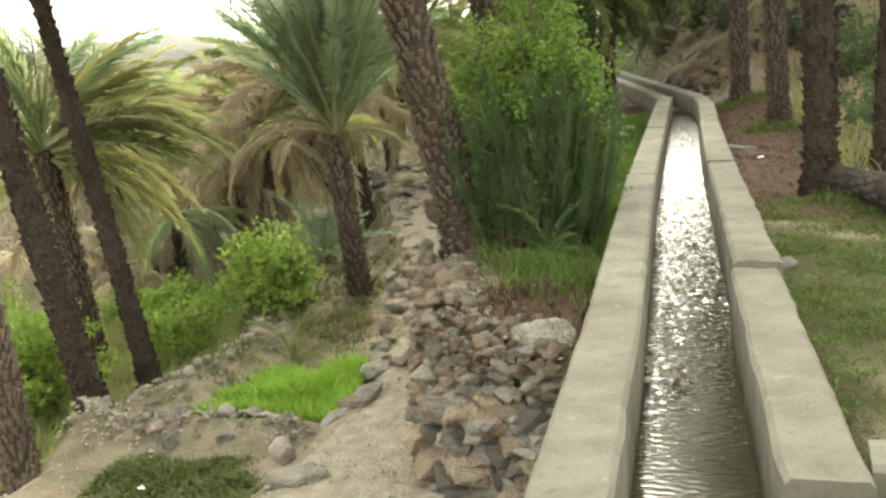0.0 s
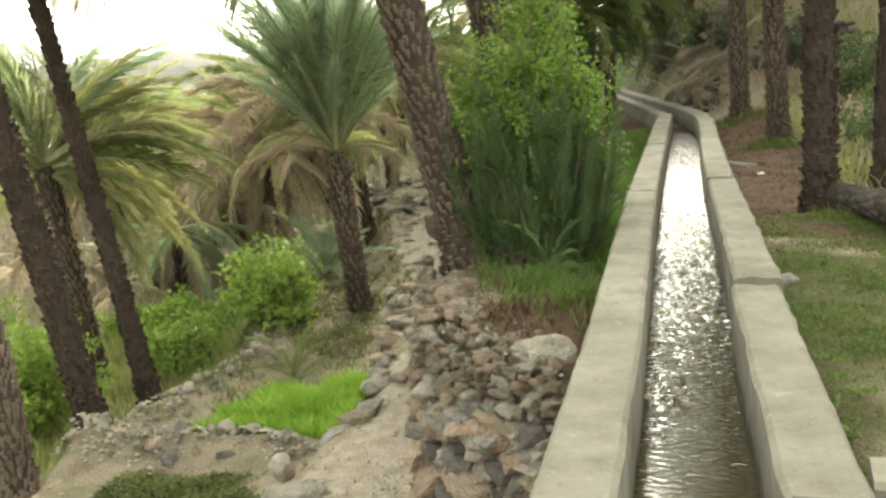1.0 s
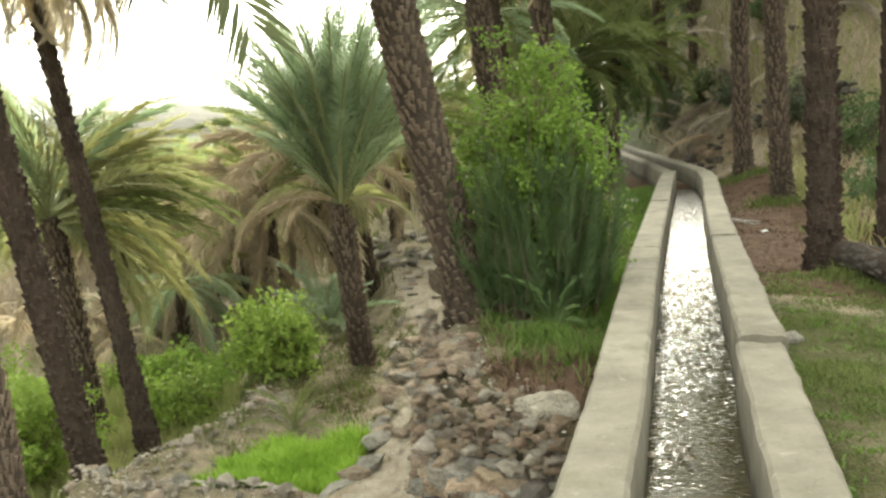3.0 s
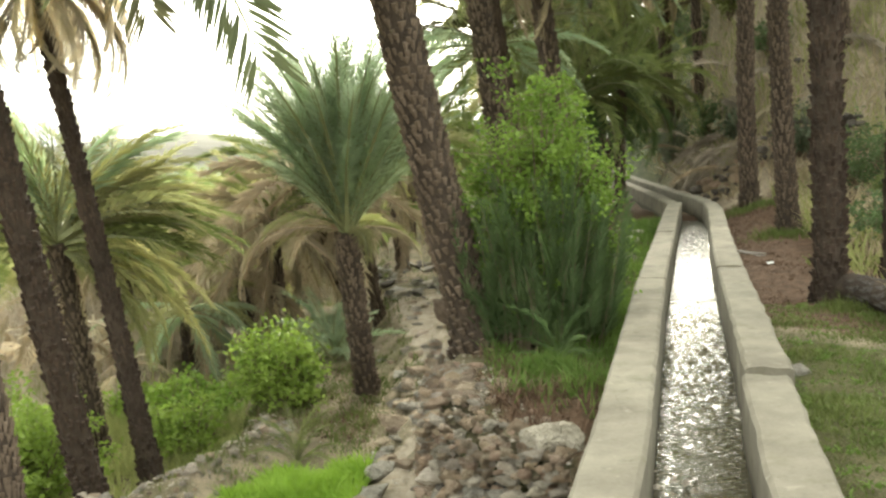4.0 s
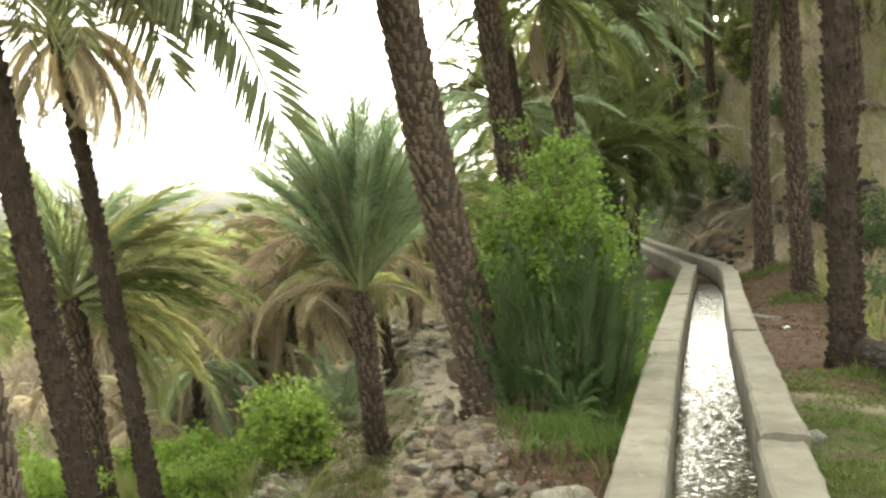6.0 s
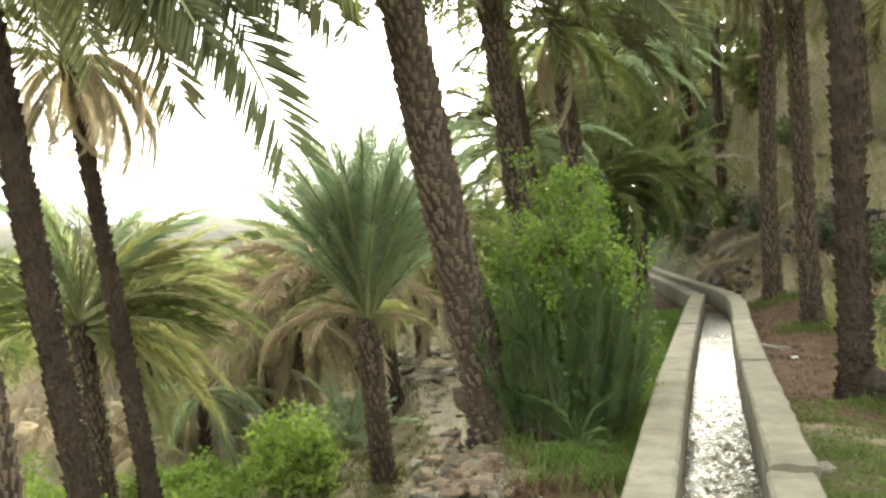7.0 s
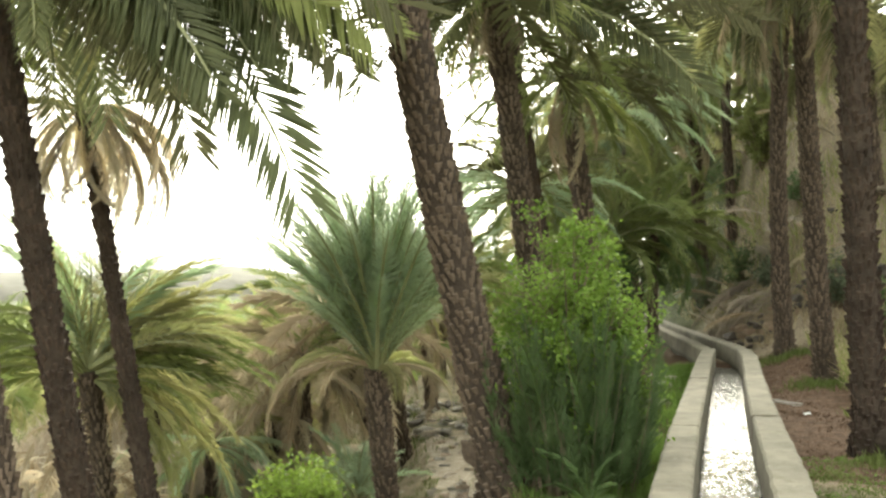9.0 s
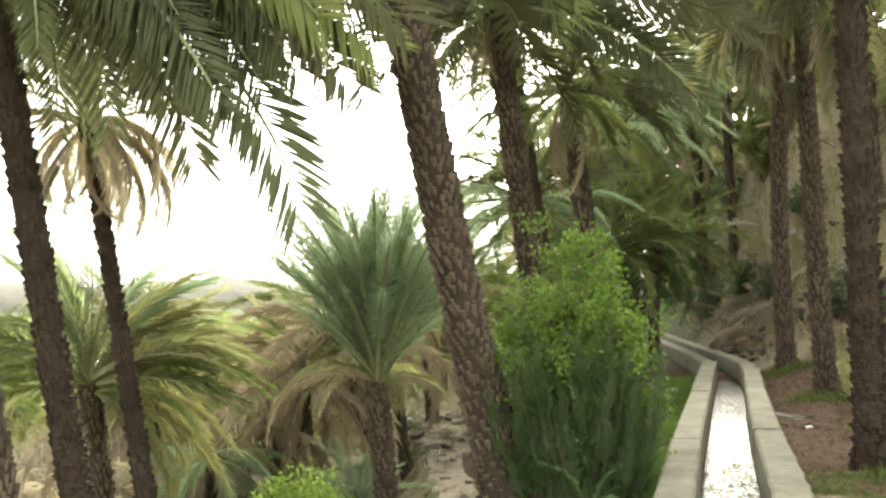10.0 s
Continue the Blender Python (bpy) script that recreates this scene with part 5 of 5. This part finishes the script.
def build_edging():
    rnd = random.Random(71)
    edge = thing("stone_edging", (0, 0, 0), "row of flat grey stones edging the path", "stone edging")
    y = 7.9
    while y < 13.5:
        x = line(PATH_LEFT, y) - 0.1 + rnd.uniform(-0.14, 0.12)
        stone(edge, rnd, x, y, land(x, y) + 0.03, rnd.uniform(0.14, 0.36), ("grey", "grey", "tan"), 0.6)
        if rnd.random() < 0.3:
            stone(edge, rnd, x + rnd.uniform(0.12, 0.24), y + 0.1, land(x + 0.2, y) + 0.0, rnd.uniform(0.16, 0.26), ("grey", "tan"), 0.7)
        y += rnd.uniform(0.2, 0.3)
    far = thing("stone_edging", (0, 0, 0), "tumbled stones along the far side of the path", "stone edging")
    for _ in range(170):
        y = 12.0 + 12 * rnd.random() ** 1.4
        x = line(PATH_LEFT, y) + rnd.gauss(0.1, 0.4) if rnd.random() < 0.6 else line(BANK, y) - abs(rnd.gauss(0.1, 0.25))
        stone(far, rnd, x, y, land(x, y), rnd.uniform(0.07, 0.22), ("grey", "tan", "pale"), 0.55)
    bar = thing("stone_row", (0, 0, 0), "row of grey stones lying across the end of the path", "stones")
    for _ in range(90):
        y = rnd.uniform(18.0, 23.0)
        x = line(PATH_LEFT, y) + rnd.uniform(-0.9, 1.3)
        stone(bar, rnd, x, y, land(x, y) + 0.03, rnd.uniform(0.1, 0.34), ("grey", "grey", "pale", "dark"), 0.6)
    rub = thing("rubble_bank", (0, 0, 0), "low bank of earth and rubble stones around the planted bed", "rubble")
    for _ in range(190):
        y = rnd.uniform(7.5, 11.2)
        x = line(RUBBLE, y) + rnd.gauss(0.08, 0.22)
        stone(rub, rnd, x, y, land(x, y) + 0.01, rnd.uniform(0.025, 0.06) + 0.13 * rnd.random() ** 9, ("pale", "pale", "grey", "tan"))
    for _ in range(105):
        x = rnd.uniform(-5.0, -2.85)
        y = 7.65 + 0.1 * math.sin(x * 3) + rnd.gauss(0, 0.16)
        stone(rub, rnd, x, y, land(x, y) + 0.01, rnd.uniform(0.025, 0.06) + 0.15 * rnd.random() ** 9, ("pale", "pale", "grey", "tan"))


build_edging()


def boulder_mesh(seed, mat):
    """A weathered lump: a ball cut by planes and roughened at two scales."""
    rnd = random.Random(seed)
    bm = bmesh.new()
    bmesh.ops.create_icosphere(bm, subdivisions=4, radius=0.6)
    cuts = [(Vector((rnd.gauss(0, 1), rnd.gauss(0, 1), rnd.gauss(0, 1))).normalized(), rnd.uniform(0.36, 0.5)) for _ in range(12)] + [(Vector((0.1, 0, 1)).normalized(), 0.42)]
    for v in bm.verts:
        p = v.co.copy()
        for w, far in cuts:
            over = p.dot(w) - far
            if over > 0:
                p -= w * over * 0.93
        q = p + Vector((seed * 1.7, 0, 0))
        v.co = p * (1 + 0.13 * noise.noise(q * 3) + 0.09 * noise.noise(q * 8) + 0.05 * noise.noise(q * 20))
    me = bpy.data.meshes.new("boulder")
    bm.to_mesh(me)
    bm.free()
    me.materials.append(mat)
    me.polygons.foreach_set("use_smooth", [True] * len(me.polygons))
    return me


def boulder(place, size, kind, label, seed, turn=0):
    ob = new("boulder", boulder_mesh(seed, {"grey": M_STONE_GREY, "tan": M_STONE_TAN, "dark": M_STONE_DARK, "pale": M_STONE_PALE}[kind]))
    ob.matrix_basis = pose(*place, 0, 0, turn) @ Matrix.Diagonal((*size, 1))
    return tagged(ob, label, "boulder")


boulder((-0.79, 6.5, 0.03), (0.36, 0.32, 0.3), "pale", "large pale weathered boulder on the wall beside the channel", 80, 15)
boulder((-2.62, 6.45, -1.0), (0.5, 0.34, 0.17), "pale", "flat pale grey slab at the path's edge", 81, 20)
boulder((-2.93, 7.05, -1.06), (0.2, 0.18, 0.22), "pale", "pale grey stone beside the path", 82)
boulder((-1.72, 6.5, -1.0), (0.34, 0.26, 0.12), "tan", "flat tan stone at the foot of the wall", 83)
foot = [c for c in big.children if c.name.startswith("trunk")][0]
stub = part("root_stub", boulder_mesh(84, M_TRUNK), foot, "jagged stub of a cut offshoot at the trunk's foot")
stub.matrix_basis = pose(-0.3, -0.06, 0.4, 25, 40, 20) @ Matrix.Diagonal((0.3, 0.16, 0.2, 1))


def pebbles():
    """Small loose stones on the path and the rubble banks."""
    rnd = random.Random(85)
    verts, faces = [], []
    for _ in range(2600):
        y = 5.6 + 9 * rnd.random() ** 1.5
        x = line(PATH_LEFT, y) + (line(BANK, y) - line(PATH_LEFT, y) + 0.7) * rnd.random() if rnd.random() < 0.6 else rnd.uniform(-5.3, -2.8)
        if rnd.random() < 0.4:  # the earth banks round the bed
            y = rnd.uniform(7.4, 11.5)
            x = line(RUBBLE, y) + rnd.gauss(0.05, 0.2)
            if rnd.random() < 0.45:
                x = rnd.uniform(-5.0, -2.9)
                y = 7.65 + 0.1 * math.sin(x * 3) + rnd.gauss(0, 0.16)
        s = rnd.uniform(0.008, 0.03)
        c = Vector((x, y, land(x, y) + s * 0.2))
        v = len(verts)
        verts += [c + Vector((math.cos(a) * s * rnd.uniform(0.7, 1.3), math.sin(a) * s * rnd.uniform(0.7, 1.3), 0)) for a in (0, 1.5, 3.1, 4.6)]
        verts.append(c + Vector((rnd.uniform(-0.3, 0.3) * s, rnd.uniform(-0.3, 0.3) * s, s * 0.7)))
        faces += [(v + i, v + (i + 1) % 4, v + 4) for i in range(4)]
    tagged(new("pebbles", mesh_of("pebbles", verts, faces, [M_STONE_PALE])), "small loose stones on the path and banks", "pebbles", kind="stuff")


pebbles()


def build_log():
    a, b = Vector((0, 0, 0)), Vector((0.75, -2.6, 0.06))
    ob = thing("fallen_log", (2.06, 12.0, land(2.06, 12.0) + 0.16), "dark weathered palm log lying in the grass", "log")
    part("trunk", trunk_mesh(a, (a + b) / 2, b, 0.18, 0.22, 90, M_LOG, 0.16, 11, 0.008, 0.0), ob)


build_log()


def build_pile():
    rnd = random.Random(91)
    pile = thing("dry_frond_heap", on_land(1.1, 31.5), "heap of dry grey palm leaves thrown on the slope", "dry leaves")
    for i in range(44):
        x, y = rnd.uniform(-1.6, 2.4), rnd.uniform(-1.5, 2.5)
        z = 0.15 + 0.55 * max(0, 1 - abs(x - 0.6) / 2.4) + rnd.uniform(0, 0.5) + 0.35 * max(0, x)
        o = part("frond", frond_mesh("hang" if i % 2 else "up", "withered", i % 3), pile)
        o.matrix_basis = pose(x, y, z, rnd.uniform(-40, 40), rnd.uniform(-5, 40), (0 if x < 0.6 else rnd.choice((0, 180))) + rnd.uniform(-30, 45)) @ Matrix.Scale(rnd.uniform(0.5, 0.9), 4)
    for i in range(12):
        o = part("frond", frond_mesh("hang" if i % 3 else "stiff", "withered", i % 3), pile)
        o.matrix_basis = pose(rnd.uniform(0.6, 2.6), rnd.uniform(-1.6, 0.4), rnd.uniform(0.9, 1.6), rnd.uniform(-30, 30), rnd.uniform(18, 30), 180 + rnd.uniform(-16, 16)) @ Matrix.Scale(rnd.uniform(0.8, 1.1), 4)
    bleached = thing("dry_frond_heap", on_land(-10.0, 14.6), "bleached heap of dead palm leaves and straw in the grove", "dry leaves")
    for i in range(60):
        x, y = rnd.gauss(0, 0.9), rnd.gauss(0, 0.5)
        z = 0.25 + 1.1 * math.exp(-x * x / 1.6) * rnd.random()
        o = part("frond", frond_mesh(("skirt", "hang", "arch")[i % 3], "cream" if i % 2 else "dry", i % 3), bleached)
        o.matrix_basis = pose(x, y, z, rnd.uniform(-40, 40), rnd.uniform(-25, 30), rnd.uniform(0, 360)) @ Matrix.Scale(rnd.uniform(0.25, 0.45), 4)
    scree = thing("hillside_stones", (0, 0, 0), "brown stones showing through the brush on the slope", "stones")
    for _ in range(120):
        x, y = 2.7 + 6 * rnd.random() ** 1.3, rnd.uniform(12.5, 34)
        stone(scree, rnd, x, y, land(x, y) + 0.03, rnd.uniform(0.15, 0.45), ("tan", "dark", "tan"))
    for i in range(26):  # dead leaves fallen on the slope, each lying by itself
        y = rnd.uniform(28, 40)
        x = line(CREST, y) + rnd.uniform(1.2, 5.0)
        fallen = thing("fallen_frond", on_land(x, y, 0.35), "dead grey-brown palm leaf lying on the slope", "dry leaf", "fallen leaves")
        o = part("frond", frond_mesh(("hang", "arch", "stiff")[i % 3], "withered" if i % 3 else "dry", i % 3), fallen)
        o.matrix_basis = pose(0, 0, 0, rnd.uniform(-40, 40), rnd.uniform(-35, 10), rnd.uniform(150, 330)) @ Matrix.Scale(rnd.uniform(0.5, 0.85), 4)
    wall = thing("dark_stone_wall", (0, 0, 0), "dark low stone wall at the foot of the slope", "stone wall")
    for z in (0.0, 0.2, 0.42, 0.62):
        for i in range(17):
            x = 0.75 + i * 0.24 + rnd.uniform(-0.05, 0.05)
            y = 28.6 - 0.12 * i
            stone(wall, rnd, x, y, land(x, y) + z + 0.05, rnd.uniform(0.18, 0.32), ("dark", "dark", "dark", "rust"))


build_pile()


# ---------------------------------------------------------------- small things
def build_rack():
    ob = thing("wire_rack", on_land(1.2, 16.4, 0.12), "small rusty ladder-like wire rack leaning by the channel", "wire rack", turn=-70)
    m = material("grey_wire", (0.25, 0.23, 0.2), (0.42, 0.4, 0.36), 5, 40, 0.5, 0.2)
    v, f, i = [], [], []
    for s in (-0.07, 0.07):
        tube(v, f, i, Vector((-0.45, s, 0)), Vector((0.45, s, 0.05)), 0.012, 0.012, 0, 6)
    part("rail", mesh_of("rail", v[:12], f[:6], [m]), ob)
    part("rail", mesh_of("rail", v[12:], [tuple(x - 12 for x in q) for q in f[6:]], [m]), ob)
    for k in range(5):
        v, f, i = [], [], []
        x = -0.4 + 0.2 * k
        tube(v, f, i, Vector((x, -0.07, 0.02)), Vector((x, 0.07, 0.02)), 0.009, 0.009, 0, 6)
        part("rung", mesh_of("rung", v, f, [m]), ob)


build_rack()
boulder(on_land(1.0, 8.6, 0.03), (0.2, 0.16, 0.12), "grey", "pale stone lying in the turf beside the channel", 86, 30)
boulder(on_land(-0.7, 16.2, 0.05), (0.34, 0.26, 0.2), "grey", "pale stone beside the channel's foot", 87, 10)
boulder(on_land(-0.95, 15.8, 0.03), (0.24, 0.2, 0.15), "grey", "pale stone beside the channel's foot", 88, 60)
boulder(on_land(-0.75, 19.6, 0.05), (0.3, 0.26, 0.2), "grey", "pale stone on the verge of the channel", 89, 40)
boulder(on_land(-0.62, 20.6, 0.05), (0.26, 0.22, 0.18), "grey", "pale stone on the verge of the channel", 92, 80)
boulder(on_land(-1.0, 21.2, 0.04), (0.3, 0.24, 0.18), "grey", "pale stone on the verge of the channel", 93, 0)


def scrap(x, y, size, turn, seed):
    """A crumpled bit of white paper."""
    rnd = random.Random(seed)
    verts = [(size * (i / 3 - 0.5), size * 0.7 * (j / 3 - 0.5), rnd.uniform(0.0, 0.3) * size) for j in range(4) for i in range(4)]
    faces = [(j * 4 + i, j * 4 + i + 1, j * 4 + i + 5, j * 4 + i + 4) for j in range(3) for i in range(3)]
    ob = new("paper_scrap", mesh_of("paper_scrap", verts, faces, [M_PAPER]))
    ob.matrix_basis = pose(*on_land(x, y, 0.03), 20, 0, turn)
    tagged(ob, "crumpled scrap of white paper on the ground", "litter")


M_PAPER = material("white_paper", (0.6, 0.6, 0.58), (0.75, 0.75, 0.72), 8, 50, 0.8, 0.1)
scrap(1.41, 15.3, 0.1, 30, 1)
scrap(-3.95, 6.65, 0.055, 60, 2)
